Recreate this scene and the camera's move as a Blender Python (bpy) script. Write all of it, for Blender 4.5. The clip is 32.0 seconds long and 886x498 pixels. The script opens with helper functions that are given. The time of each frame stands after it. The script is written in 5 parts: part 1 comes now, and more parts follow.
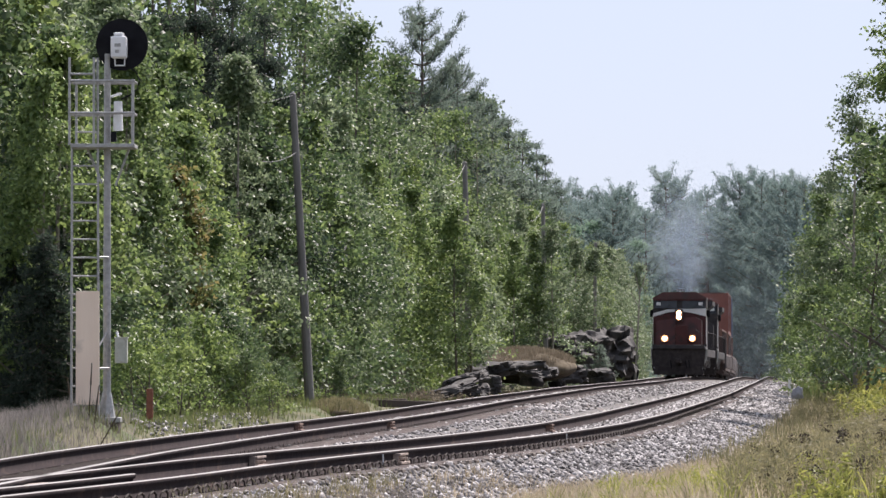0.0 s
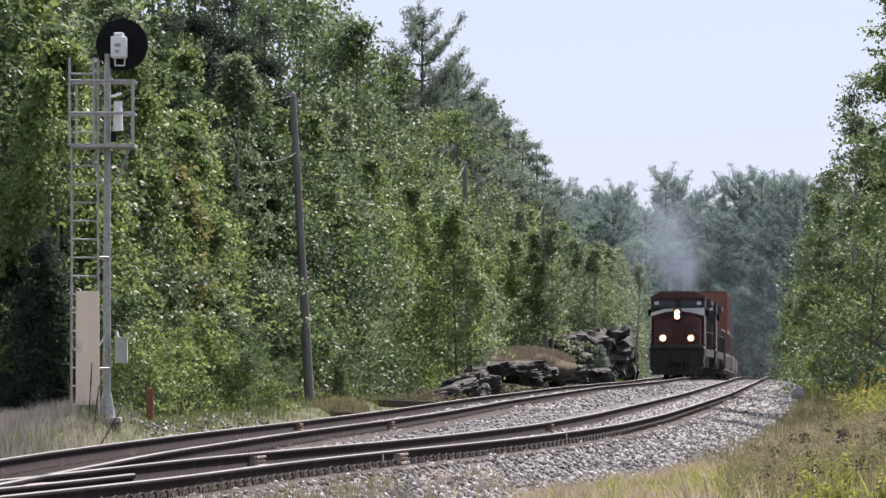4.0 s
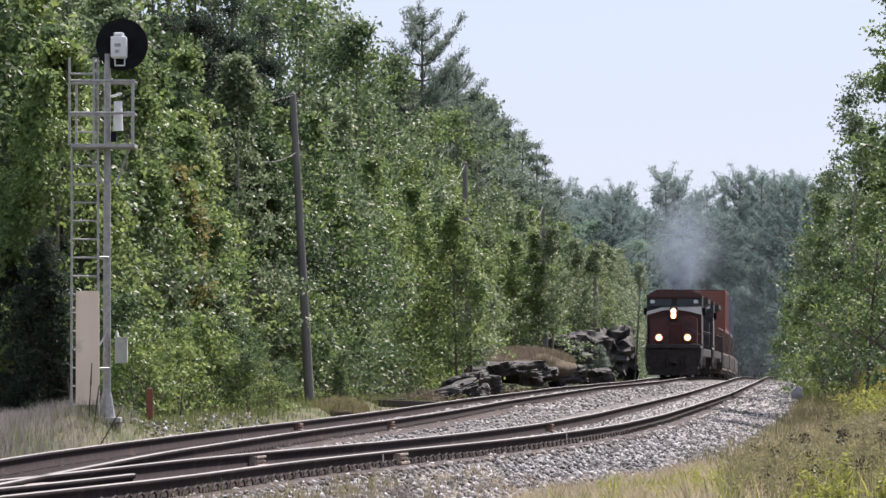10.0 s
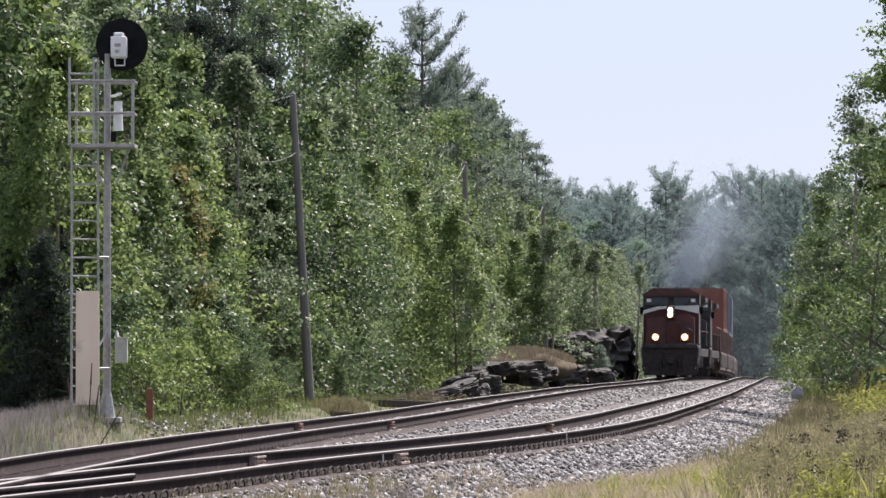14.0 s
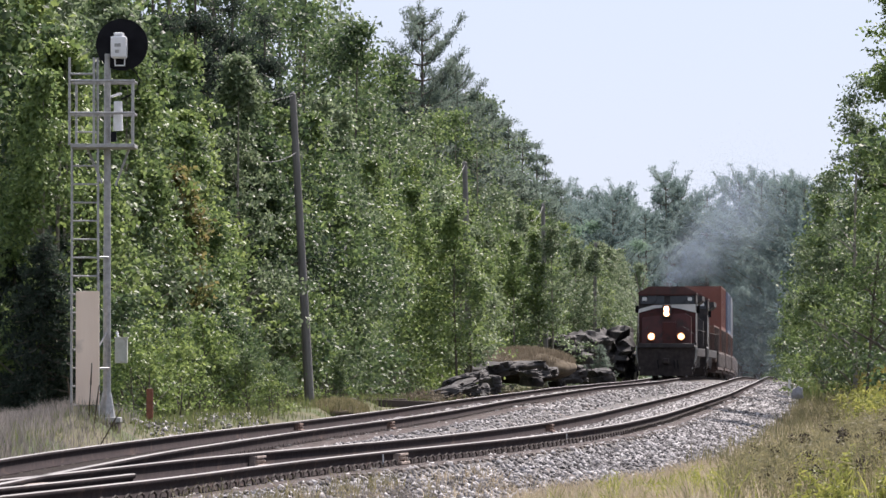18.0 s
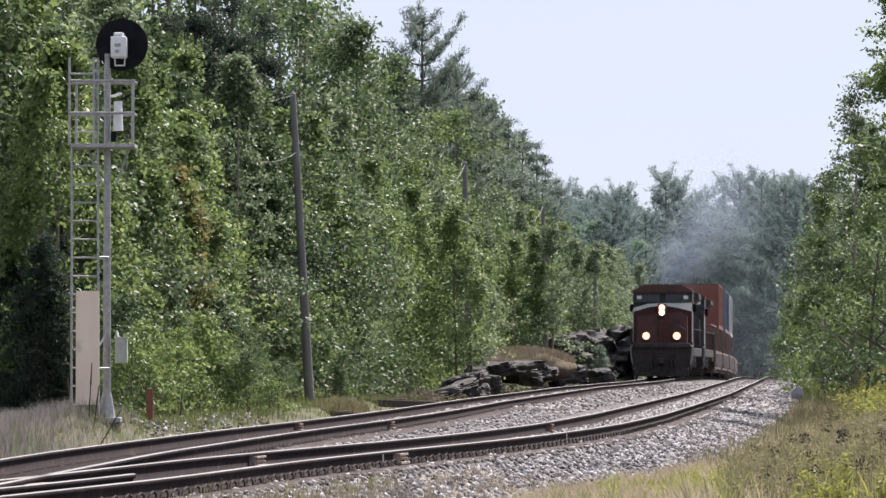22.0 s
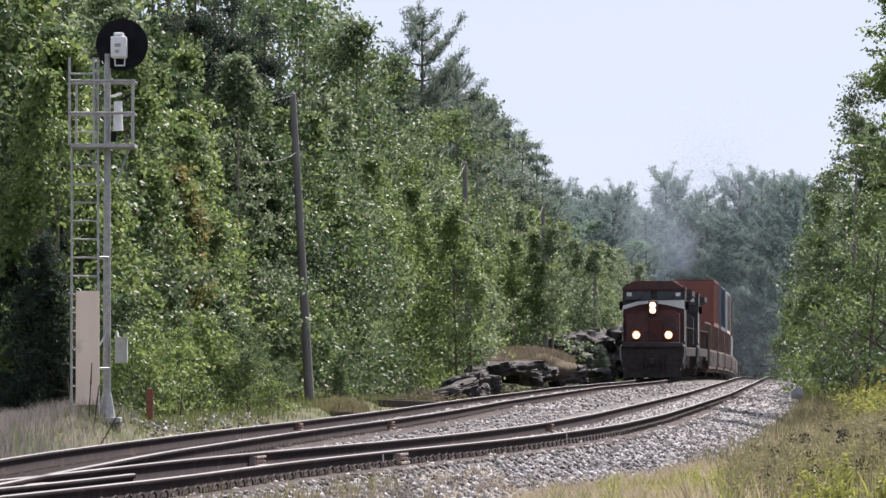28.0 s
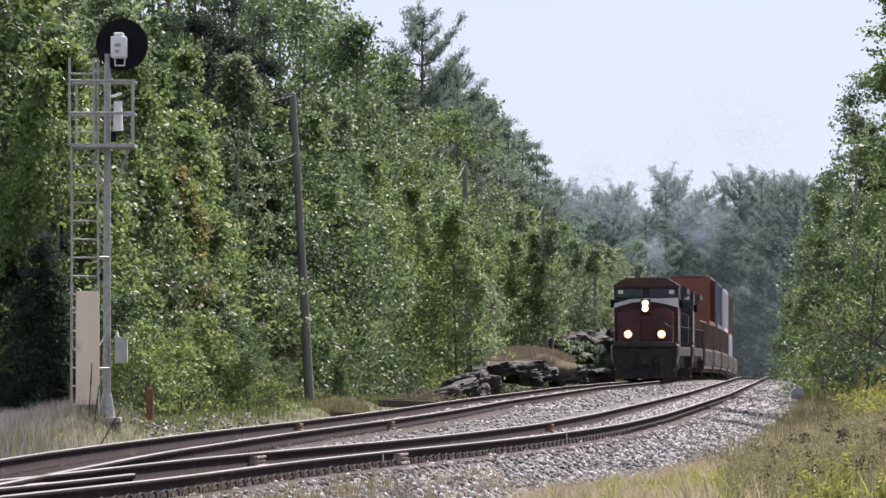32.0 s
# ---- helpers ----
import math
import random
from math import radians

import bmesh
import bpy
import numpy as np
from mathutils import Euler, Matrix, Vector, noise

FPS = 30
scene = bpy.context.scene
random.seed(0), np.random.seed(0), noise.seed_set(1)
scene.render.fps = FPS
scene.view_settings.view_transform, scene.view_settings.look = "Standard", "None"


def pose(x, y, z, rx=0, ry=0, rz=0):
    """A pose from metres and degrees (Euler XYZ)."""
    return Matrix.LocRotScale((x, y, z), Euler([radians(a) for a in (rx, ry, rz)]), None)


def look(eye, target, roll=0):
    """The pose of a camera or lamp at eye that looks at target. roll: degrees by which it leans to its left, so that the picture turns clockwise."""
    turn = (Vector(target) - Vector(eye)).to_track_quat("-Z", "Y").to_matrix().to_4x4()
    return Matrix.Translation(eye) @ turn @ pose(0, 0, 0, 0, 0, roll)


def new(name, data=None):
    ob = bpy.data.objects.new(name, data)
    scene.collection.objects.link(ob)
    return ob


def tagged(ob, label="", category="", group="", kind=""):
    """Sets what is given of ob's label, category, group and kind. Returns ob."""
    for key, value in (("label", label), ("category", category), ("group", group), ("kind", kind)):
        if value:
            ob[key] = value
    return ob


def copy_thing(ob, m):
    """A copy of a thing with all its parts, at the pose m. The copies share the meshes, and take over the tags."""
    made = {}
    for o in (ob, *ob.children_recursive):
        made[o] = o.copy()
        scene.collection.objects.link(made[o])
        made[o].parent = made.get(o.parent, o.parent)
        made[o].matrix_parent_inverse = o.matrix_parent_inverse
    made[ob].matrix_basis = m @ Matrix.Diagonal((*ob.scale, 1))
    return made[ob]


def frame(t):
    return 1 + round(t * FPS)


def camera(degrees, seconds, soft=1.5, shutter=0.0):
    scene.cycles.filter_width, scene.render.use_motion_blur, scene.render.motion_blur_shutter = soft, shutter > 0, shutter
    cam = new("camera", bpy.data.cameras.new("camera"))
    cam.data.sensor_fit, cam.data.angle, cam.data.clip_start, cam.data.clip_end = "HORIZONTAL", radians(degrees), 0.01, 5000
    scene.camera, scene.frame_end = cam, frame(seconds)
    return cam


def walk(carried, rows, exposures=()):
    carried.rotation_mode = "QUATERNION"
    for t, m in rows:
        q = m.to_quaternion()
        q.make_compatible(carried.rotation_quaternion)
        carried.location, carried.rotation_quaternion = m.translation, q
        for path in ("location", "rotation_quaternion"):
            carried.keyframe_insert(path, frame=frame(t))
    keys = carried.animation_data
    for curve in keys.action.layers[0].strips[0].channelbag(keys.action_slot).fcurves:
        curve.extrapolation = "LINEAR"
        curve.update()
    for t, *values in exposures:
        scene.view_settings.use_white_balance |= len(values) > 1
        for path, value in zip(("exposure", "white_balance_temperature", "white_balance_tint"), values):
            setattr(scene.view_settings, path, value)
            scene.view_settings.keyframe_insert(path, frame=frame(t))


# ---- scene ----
# Plan: x to the right, y away from the viewer, z up from the rail tops. Two tracks meet at a turnout.
cam = camera(11.0, 32.0, soft=1.5)
EYE_Z = 1.27
VIEW = pose(0, 0, EYE_Z, 90 + 1.309, 0, 0)
walk(cam, [(0.0, VIEW), (32.0, VIEW)], [(0.0, 0.90, 6150, 20), (12.0, 0.90, 6150, 20), (20.0, 0.93, 6150, 20), (32.0, 0.93, 6150, 20)])

# ---- light ----
SUN_EL, SUN_AZ = 49.0, 33.0
world = bpy.data.worlds.new("sky")
world.use_nodes = True
scene.world = world
wn = world.node_tree.nodes
sky = wn.new("ShaderNodeTexSky")
sky.sky_type, sky.sun_disc = "NISHITA", False
sky.sun_elevation, sky.sun_rotation = radians(SUN_EL), radians(SUN_AZ)
sky.air_density, sky.dust_density, sky.ozone_density = 0.9, 0.55, 3.6
wn["Background"].inputs[1].default_value = 0.066
# a thin even veil of summer haze over the whole sky
veil = wn.new("ShaderNodeMix")
veil.data_type = "RGBA"
veil.inputs["Factor"].default_value = 0.82
veil.inputs["B"].default_value = (6.15, 6.72, 7.3, 1)
world.node_tree.links.new(sky.outputs[0], veil.inputs["A"])
world.node_tree.links.new(veil.outputs["Result"], wn["Background"].inputs[0])
sun = new("sun", bpy.data.lights.new("sun", "SUN"))
sun.data.energy, sun.data.angle, sun.data.color = 5.0, radians(0.53), (1.0, 0.93, 0.80)
SUN_DIR = Vector((math.sin(radians(SUN_AZ)) * math.cos(radians(SUN_EL)), math.cos(radians(SUN_AZ)) * math.cos(radians(SUN_EL)), math.sin(radians(SUN_EL))))
sun.matrix_world = look(SUN_DIR * 50, (0, 0, 0))


# ---- materials ----
def ramp_mat(name, stops, scale=4.0, rough=0.7, metal=0.0, bump=0.0, bump_scale=None, detail=4.0, coords="Object", island=0.0, obj=0.0, translucent=0.0, spec=0.5, stretch=(1, 1, 1), stain=None):
    """A surface whose colour runs through stops by noise, by piece and by thing, with optional stains and relief."""
    m = bpy.data.materials.new(name)
    m.use_nodes = True
    n, ln = m.node_tree.nodes, m.node_tree.links
    bsdf = n["Principled BSDF"]
    bsdf.inputs["Roughness"].default_value = rough
    bsdf.inputs["Metallic"].default_value = metal
    bsdf.inputs["Specular IOR Level"].default_value = spec
    tc = n.new("ShaderNodeTexCoord")
    mp = n.new("ShaderNodeMapping")
    mp.inputs["Scale"].default_value = stretch
    ln.new(tc.outputs[coords], mp.inputs[0])
    tex = n.new("ShaderNodeTexNoise")
    tex.inputs["Scale"].default_value, tex.inputs["Detail"].default_value = scale, detail
    ln.new(mp.outputs[0], tex.inputs["Vector"])
    fac = tex.outputs["Fac"]

    def add(socket, amount):
        nonlocal fac
        a = n.new("ShaderNodeMath")
        a.operation = "MULTIPLY_ADD"
        ln.new(socket, a.inputs[0])
        a.inputs[1].default_value = amount
        ln.new(fac, a.inputs[2])
        b = n.new("ShaderNodeMath")
        b.operation = "SUBTRACT"
        ln.new(a.outputs[0], b.inputs[0])
        b.inputs[1].default_value = amount / 2
        fac = b.outputs[0]

    if island:
        add(n.new("ShaderNodeNewGeometry").outputs["Random Per Island"], island)
    if obj:
        add(n.new("ShaderNodeObjectInfo").outputs["Random"], obj)
    cr = n.new("ShaderNodeValToRGB")
    el = cr.color_ramp.elements
    lo, hi = (0.05, 0.95) if (island or obj) else (0.3, 0.7)
    for i, c in enumerate(stops):
        p = lo + (hi - lo) * i / max(1, len(stops) - 1)
        e = el[i] if i < 2 else el.new(p)
        e.position, e.color = p, (*c, 1)
    ln.new(fac, cr.inputs[0])
    col = cr.outputs[0]
    if stain:
        t2 = n.new("ShaderNodeTexNoise")
        t2.inputs["Scale"].default_value, t2.inputs["Detail"].default_value = stain[1], 6
        ln.new(tc.outputs[coords], t2.inputs["Vector"])
        r2 = n.new("ShaderNodeMapRange")
        r2.inputs[1].default_value, r2.inputs[2].default_value = stain[2], stain[2] + 0.16
        ln.new(t2.outputs["Fac"], r2.inputs[0])
        mx = n.new("ShaderNodeMix")
        mx.data_type = "RGBA"
        ln.new(r2.outputs[0], mx.inputs["Factor"])
        ln.new(col, mx.inputs["A"])
        mx.inputs["B"].default_value = (*stain[0], 1)
        col = mx.outputs["Result"]
    ln.new(col, bsdf.inputs["Base Color"])
    if bump:
        bt = n.new("ShaderNodeTexNoise")
        bt.inputs["Scale"].default_value, bt.inputs["Detail"].default_value = bump_scale or scale * 6, 5
        ln.new(mp.outputs[0], bt.inputs["Vector"])
        bp = n.new("ShaderNodeBump")
        bp.inputs["Strength"].default_value, bp.inputs["Distance"].default_value = bump, 0.02
        ln.new(bt.outputs["Fac"], bp.inputs["Height"])
        ln.new(bp.outputs[0], bsdf.inputs["Normal"])
    if translucent:
        tr = n.new("ShaderNodeBsdfTranslucent")
        hs = n.new("ShaderNodeHueSaturation")
        hs.inputs["Hue"].default_value, hs.inputs["Saturation"].default_value, hs.inputs["Value"].default_value = 0.495, 0.88, 1.5
        ln.new(col, hs.inputs["Color"])
        ln.new(hs.outputs[0], tr.inputs["Color"])
        sm = n.new("ShaderNodeMixShader")
        sm.inputs[0].default_value = translucent
        ln.new(bsdf.outputs[0], sm.inputs[1])
        ln.new(tr.outputs[0], sm.inputs[2])
        ln.new(sm.outputs[0], n["Material Output"].inputs["Surface"])
    return m


def glow_mat(name, col, power):
    m = bpy.data.materials.new(name)
    m.use_nodes = True
    b = m.node_tree.nodes["Principled BSDF"]
    b.inputs["Base Color"].default_value = (*col, 1)
    b.inputs["Emission Color"].default_value = (*col, 1)
    b.inputs["Emission Strength"].default_value = power
    return m


LEAF = dict(scale=0.35, rough=0.52, island=0.98, obj=0.35, translucent=0.42, spec=0.45)
M_LEAF_BIRCH = ramp_mat("leaf_birch", [(0.046, 0.084, 0.024), (0.100, 0.156, 0.042), (0.168, 0.230, 0.066)], **LEAF)
M_LEAF_BRIGHT = ramp_mat("leaf_bright", [(0.058, 0.098, 0.022), (0.120, 0.178, 0.040), (0.205, 0.270, 0.068)], **LEAF)
M_LEAF_GREY = ramp_mat("leaf_greyish", [(0.056, 0.090, 0.040), (0.116, 0.160, 0.078), (0.190, 0.240, 0.130)], **LEAF)
M_LEAF_DARK = ramp_mat("leaf_dark", [(0.030, 0.058, 0.024), (0.060, 0.100, 0.036), (0.100, 0.145, 0.050)], **LEAF)
M_LEAF_TURNING = ramp_mat("leaf_turning", [(0.060, 0.090, 0.024), (0.125, 0.145, 0.038), (0.200, 0.160, 0.050)], **LEAF)
NEEDLE = dict(scale=0.3, rough=0.55, island=0.5, obj=0.4, translucent=0.58, spec=0.4)
M_NEEDLE = ramp_mat("pine_needles", [(0.058, 0.084, 0.068), (0.092, 0.126, 0.100), (0.135, 0.17, 0.13)], **NEEDLE)
# far needles and leaves paler and bluer, with distance haze in their colour
M_NEEDLE_HAZED = ramp_mat("far_needles_hazed", [(0.078, 0.118, 0.112), (0.108, 0.156, 0.144), (0.145, 0.198, 0.174)], **NEEDLE)
M_LEAF_HAZED = ramp_mat("far_leaf_hazed", [(0.095, 0.160, 0.110), (0.125, 0.195, 0.130), (0.160, 0.240, 0.150)], **NEEDLE)
# needle colour darkened to stand for deep shade inside the wood
M_NEEDLE_SHADED = ramp_mat("shaded_needles", [(0.014, 0.024, 0.017), (0.024, 0.038, 0.026), (0.038, 0.055, 0.036)], **NEEDLE)
M_BARK = ramp_mat("bark", [(0.06, 0.05, 0.04), (0.13, 0.11, 0.09)], scale=6, rough=0.9, bump=0.6, stretch=(1, 1, 0.2))
M_BARK_PALE = ramp_mat("bark_pale", [(0.16, 0.14, 0.11), (0.30, 0.28, 0.24)], scale=5, rough=0.85, bump=0.5, stain=((0.04, 0.035, 0.03), 9, 0.55))
M_POLE = ramp_mat("weathered_pole", [(0.105, 0.100, 0.096), (0.20, 0.192, 0.184)], scale=9, rough=0.9, bump=0.5, stretch=(1, 1, 0.08))
M_SOIL = ramp_mat("soil_and_litter", [(0.05, 0.052, 0.022), (0.085, 0.08, 0.038), (0.12, 0.105, 0.06)], scale=0.8, rough=1.0, bump=0.8, bump_scale=9, detail=8, stain=((0.055, 0.075, 0.02), 0.35, 0.5))
M_BALLAST = ramp_mat("ballast_bed", [(0.035, 0.032, 0.031), (0.085, 0.079, 0.076), (0.17, 0.16, 0.154)], scale=11, rough=0.95, bump=1.0, bump_scale=16, detail=8, stain=((0.13, 0.10, 0.085), 0.5, 0.56))
M_STONE = ramp_mat("crushed_stone", [(0.038, 0.034, 0.034), (0.136, 0.127, 0.126), (0.435, 0.415, 0.41)], scale=3, rough=0.9, island=0.95, bump=0.4, bump_scale=60)
M_RAIL_TOP = ramp_mat("polished_rail_head", [(0.145, 0.138, 0.136), (0.22, 0.21, 0.206)], scale=3, rough=0.62, metal=1.0, stretch=(1, 0.05, 1))
M_RAIL = ramp_mat("rusty_rail", [(0.024, 0.0190, 0.0205), (0.044, 0.033, 0.033)], scale=9, rough=0.95, spec=0.1, bump=0.3, stain=((0.07, 0.048, 0.042), 2.5, 0.58))
M_TIE = ramp_mat("creosoted_wood", [(0.055, 0.042, 0.035), (0.12, 0.095, 0.08)], scale=8, rough=0.9, obj=0.6, bump=0.5, stretch=(0.15, 1, 1))
M_CLIP = ramp_mat("rail_clip_steel", [(0.020, 0.015, 0.013), (0.052, 0.040, 0.034)], scale=20, rough=0.8, spec=0.25, island=0.6)
M_OILED = ramp_mat("oil_stained_ballast", [(0.018, 0.015, 0.014), (0.040, 0.033, 0.030), (0.075, 0.064, 0.058)], scale=9, rough=1.0, spec=0.05, bump=0.9, bump_scale=16, detail=8)
M_JOINT = ramp_mat("dusty_joint_steel", [(0.20, 0.155, 0.13), (0.36, 0.29, 0.25)], scale=18, rough=0.8, bump=0.4, stain=((0.10, 0.07, 0.055), 9, 0.55))
M_BOXGREY = ramp_mat("weathered_box_paint", [(0.31, 0.325, 0.275), (0.41, 0.42, 0.365)], scale=9, rough=0.6, stain=((0.20, 0.185, 0.15), 7, 0.58))
M_GALV = ramp_mat("galvanised_steel", [(0.25, 0.25, 0.245), (0.38, 0.376, 0.366)], scale=14, rough=0.5, metal=0.35, bump=0.1, stain=((0.27, 0.27, 0.275), 3, 0.66))
M_ALU = ramp_mat("pale_aluminium_paint", [(0.62, 0.62, 0.63), (0.74, 0.74, 0.75)], scale=8, rough=0.5, stain=((0.45, 0.44, 0.42), 6, 0.62))
M_BLACK = ramp_mat("flat_black_paint", [(0.007, 0.007, 0.009), (0.014, 0.014, 0.017)], scale=6, rough=0.9, spec=0.12)
M_BEIGE = ramp_mat("beige_plywood", [(0.70, 0.545, 0.425), (0.78, 0.635, 0.51)], scale=4, rough=0.75, bump=0.15, stretch=(1, 1, 0.15), stain=((0.40, 0.34, 0.28), 1.6, 0.6))
M_RUST = ramp_mat("rusted_steel", [(0.115, 0.042, 0.024), (0.20, 0.075, 0.04)], scale=9, rough=0.85, bump=0.4)
# the pale tan blotches imitate sunlit ledges on the granite
M_ROCK = ramp_mat("dark_granite", [(0.018, 0.017, 0.018), (0.040, 0.037, 0.037), (0.100, 0.090, 0.083)], scale=1.4, rough=0.9, bump=1.0, bump_scale=7, detail=8, stain=((0.17, 0.148, 0.126), 1.3, 0.66))
M_GRASS = ramp_mat("dry_grass", [(0.20, 0.162, 0.095), (0.33, 0.270, 0.175), (0.47, 0.40, 0.285)], scale=0.5, rough=0.7, island=0.8, translucent=0.35)
M_GRASS_PALE = ramp_mat("seeding_grass", [(0.098, 0.090, 0.080), (0.158, 0.143, 0.130), (0.235, 0.212, 0.198)], scale=0.6, rough=0.8, island=0.8, translucent=0.35)
M_WEED = ramp_mat("green_weed", [(0.10, 0.12, 0.022), (0.21, 0.23, 0.036), (0.35, 0.345, 0.062)], scale=0.5, rough=0.6, island=0.8, obj=0.3, translucent=0.4)
M_GRASS_GREEN = ramp_mat("shaded_grass", [(0.055, 0.080, 0.022), (0.10, 0.125, 0.035), (0.16, 0.17, 0.06)], scale=0.5, rough=0.7, island=0.8, translucent=0.35)
M_WEED_OLIVE = ramp_mat("olive_weed", [(0.105, 0.097, 0.044), (0.172, 0.155, 0.074), (0.262, 0.230, 0.118)], scale=0.5, rough=0.7, island=0.8, obj=0.3, translucent=0.35)
M_MOUND = ramp_mat("short_dry_grass", [(0.092, 0.076, 0.050), (0.140, 0.115, 0.078), (0.20, 0.168, 0.120)], scale=0.8, rough=0.8, island=0.8, translucent=0.3)
M_BANK = ramp_mat("fine_olive_grass", [(0.084, 0.084, 0.036), (0.142, 0.132, 0.060), (0.228, 0.203, 0.106)], scale=0.7, rough=0.7, island=0.8, translucent=0.35)
M_GOLD = ramp_mat("goldenrod_flower", [(0.20, 0.17, 0.03), (0.34, 0.28, 0.05)], scale=3, rough=0.8, island=0.7, translucent=0.3)
M_SEED = ramp_mat("dark_seed_head", [(0.036, 0.027, 0.018), (0.080, 0.060, 0.038)], scale=20, rough=0.9, island=0.6)
M_LOCO_RED = ramp_mat("red_nose_paint", [(0.050, 0.013, 0.013), (0.076, 0.018, 0.017)], scale=2, rough=0.5, spec=0.35, stain=((0.032, 0.014, 0.014), 2.2, 0.54))
M_LOCO_BLACK = ramp_mat("black_body_paint", [(0.034, 0.031, 0.034), (0.058, 0.053, 0.055)], scale=3, rough=0.7, spec=0.25, stain=((0.10, 0.08, 0.072), 1.8, 0.56))
M_LOCO_ROOF = ramp_mat("sooty_roof_paint", [(0.060, 0.022, 0.021), (0.090, 0.032, 0.029)], scale=3, rough=0.6, stain=((0.04, 0.027, 0.026), 1.5, 0.52))
M_WHITE = ramp_mat("white_stripe_paint", [(0.66, 0.65, 0.63), (0.78, 0.77, 0.76)], scale=3, rough=0.5, stain=((0.45, 0.42, 0.38), 3, 0.6))
M_GLASS = ramp_mat("cab_glass", [(0.015, 0.018, 0.022), (0.03, 0.035, 0.04)], scale=2, rough=0.08, spec=0.35)
M_UNDER = ramp_mat("running_gear_grime", [(0.026, 0.022, 0.023), (0.058, 0.049, 0.047)], scale=4, rough=0.85, spec=0.2, bump=0.3)
M_HEAD = glow_mat("headlight_glass", (1.0, 0.86, 0.62), 7.0)
# emission for discs that imitate the warm halo around the lamps
M_HALO = glow_mat("headlight_halo", (1.0, 0.42, 0.16), 0.8)
M_WELL = ramp_mat("well_car_paint", [(0.075, 0.050, 0.045), (0.12, 0.082, 0.072)], scale=2, rough=0.75, stain=((0.05, 0.04, 0.037), 1.5, 0.55))
M_BOX_RED = ramp_mat("container_oxide_red", [(0.17, 0.058, 0.044), (0.22, 0.078, 0.06)], scale=0.8, rough=0.6, stain=((0.17, 0.07, 0.055), 1.2, 0.6))
M_BOX_BLUE = ramp_mat("container_slate_blue", [(0.10, 0.13, 0.20), (0.14, 0.17, 0.24)], scale=0.8, rough=0.6, stain=((0.12, 0.12, 0.15), 1.2, 0.6))
M_BOX_GREY = ramp_mat("container_pale_grey", [(0.50, 0.51, 0.53), (0.60, 0.61, 0.63)], scale=0.8, rough=0.6, stain=((0.36, 0.33, 0.31), 1.2, 0.62))
M_BOX_BROWN = ramp_mat("container_brown", [(0.15, 0.075, 0.055), (0.20, 0.10, 0.075)], scale=0.8, rough=0.6, stain=((0.12, 0.07, 0.055), 1.2, 0.6))
M_BOULDER = ramp_mat("pale_bluish_stone", [(0.20, 0.205, 0.23), (0.31, 0.315, 0.34)], scale=5, rough=0.9, bump=0.6, bump_scale=14, stain=((0.13, 0.13, 0.13), 6, 0.58))
M_RUSTBAR = ramp_mat("rusty_joint_steel", [(0.12, 0.075, 0.058), (0.22, 0.145, 0.115)], scale=18, rough=0.85, bump=0.4, stain=((0.06, 0.04, 0.033), 9, 0.55))
M_EARTH = ramp_mat("brown_earth", [(0.060, 0.048, 0.034), (0.105, 0.085, 0.060), (0.15, 0.125, 0.09)], scale=2.5, rough=1.0, spec=0.1, bump=0.9, bump_scale=12, detail=8)
M_DUST = ramp_mat("brown_dusty_ballast", [(0.040, 0.033, 0.031), (0.080, 0.066, 0.062), (0.145, 0.124, 0.116)], scale=7, rough=1.0, spec=0.1, bump=0.9, bump_scale=18, detail=8)
M_RIB = ramp_mat("pale_rib_steel", [(0.24, 0.205, 0.19), (0.34, 0.295, 0.275)], scale=4, rough=0.8, stain=((0.14, 0.11, 0.095), 3, 0.56))
M_WIRE = ramp_mat("old_wire", [(0.12, 0.12, 0.12), (0.2, 0.2, 0.2)], scale=5, rough=0.6, metal=0.5)


def smoke_mat(name, cover):
    m = bpy.data.materials.new(name)
    m.use_nodes = True
    n, ln = m.node_tree.nodes, m.node_tree.links
    d = n["Principled BSDF"]
    d.inputs["Base Color"].default_value = (0.52, 0.60, 0.72, 1)
    tr = n.new("ShaderNodeBsdfTranslucent")
    tr.inputs["Color"].default_value = (0.52, 0.60, 0.72, 1)
    lit = n.new("ShaderNodeMixShader")
    ln.new(d.outputs[0], lit.inputs[1])
    ln.new(tr.outputs[0], lit.inputs[2])
    d.inputs["Roughness"].default_value = 1.0
    d.inputs["Specular IOR Level"].default_value = 0.0
    t = n.new("ShaderNodeBsdfTransparent")
    s = n.new("ShaderNodeMixShader")
    s.inputs[0].default_value = cover
    ln.new(t.outputs[0], s.inputs[1])
    ln.new(lit.outputs[0], s.inputs[2])
    ln.new(s.outputs[0], n["Material Output"].inputs["Surface"])
    return m


M_SMOKE = smoke_mat("exhaust_smoke", 0.14)
# for flecks added as distance haze, not part of the plume
M_HAZE = smoke_mat("added_haze", 0.16)


# ---- mesh helpers ----
def mesh_of(name, verts, faces, mats=(), smooth=False, index=None):
    me = bpy.data.meshes.new(name)
    verts = np.asarray(verts, dtype=np.float32)
    faces = np.asarray(faces, dtype=np.int32)
    k = faces.shape[1]
    me.vertices.add(len(verts))
    me.vertices.foreach_set("co", verts.ravel())
    me.loops.add(faces.size)
    me.loops.foreach_set("vertex_index", faces.ravel())
    me.polygons.add(len(faces))
    me.polygons.foreach_set("loop_start", np.arange(0, faces.size, k, dtype=np.int32))
    if index is not None:
        me.polygons.foreach_set("material_index", np.asarray(index, dtype=np.int32))
    if smooth:
        me.polygons.foreach_set("use_smooth", np.ones(len(faces), dtype=bool))
    me.update(calc_edges=True)
    for m in mats:
        me.materials.append(m)
    return me


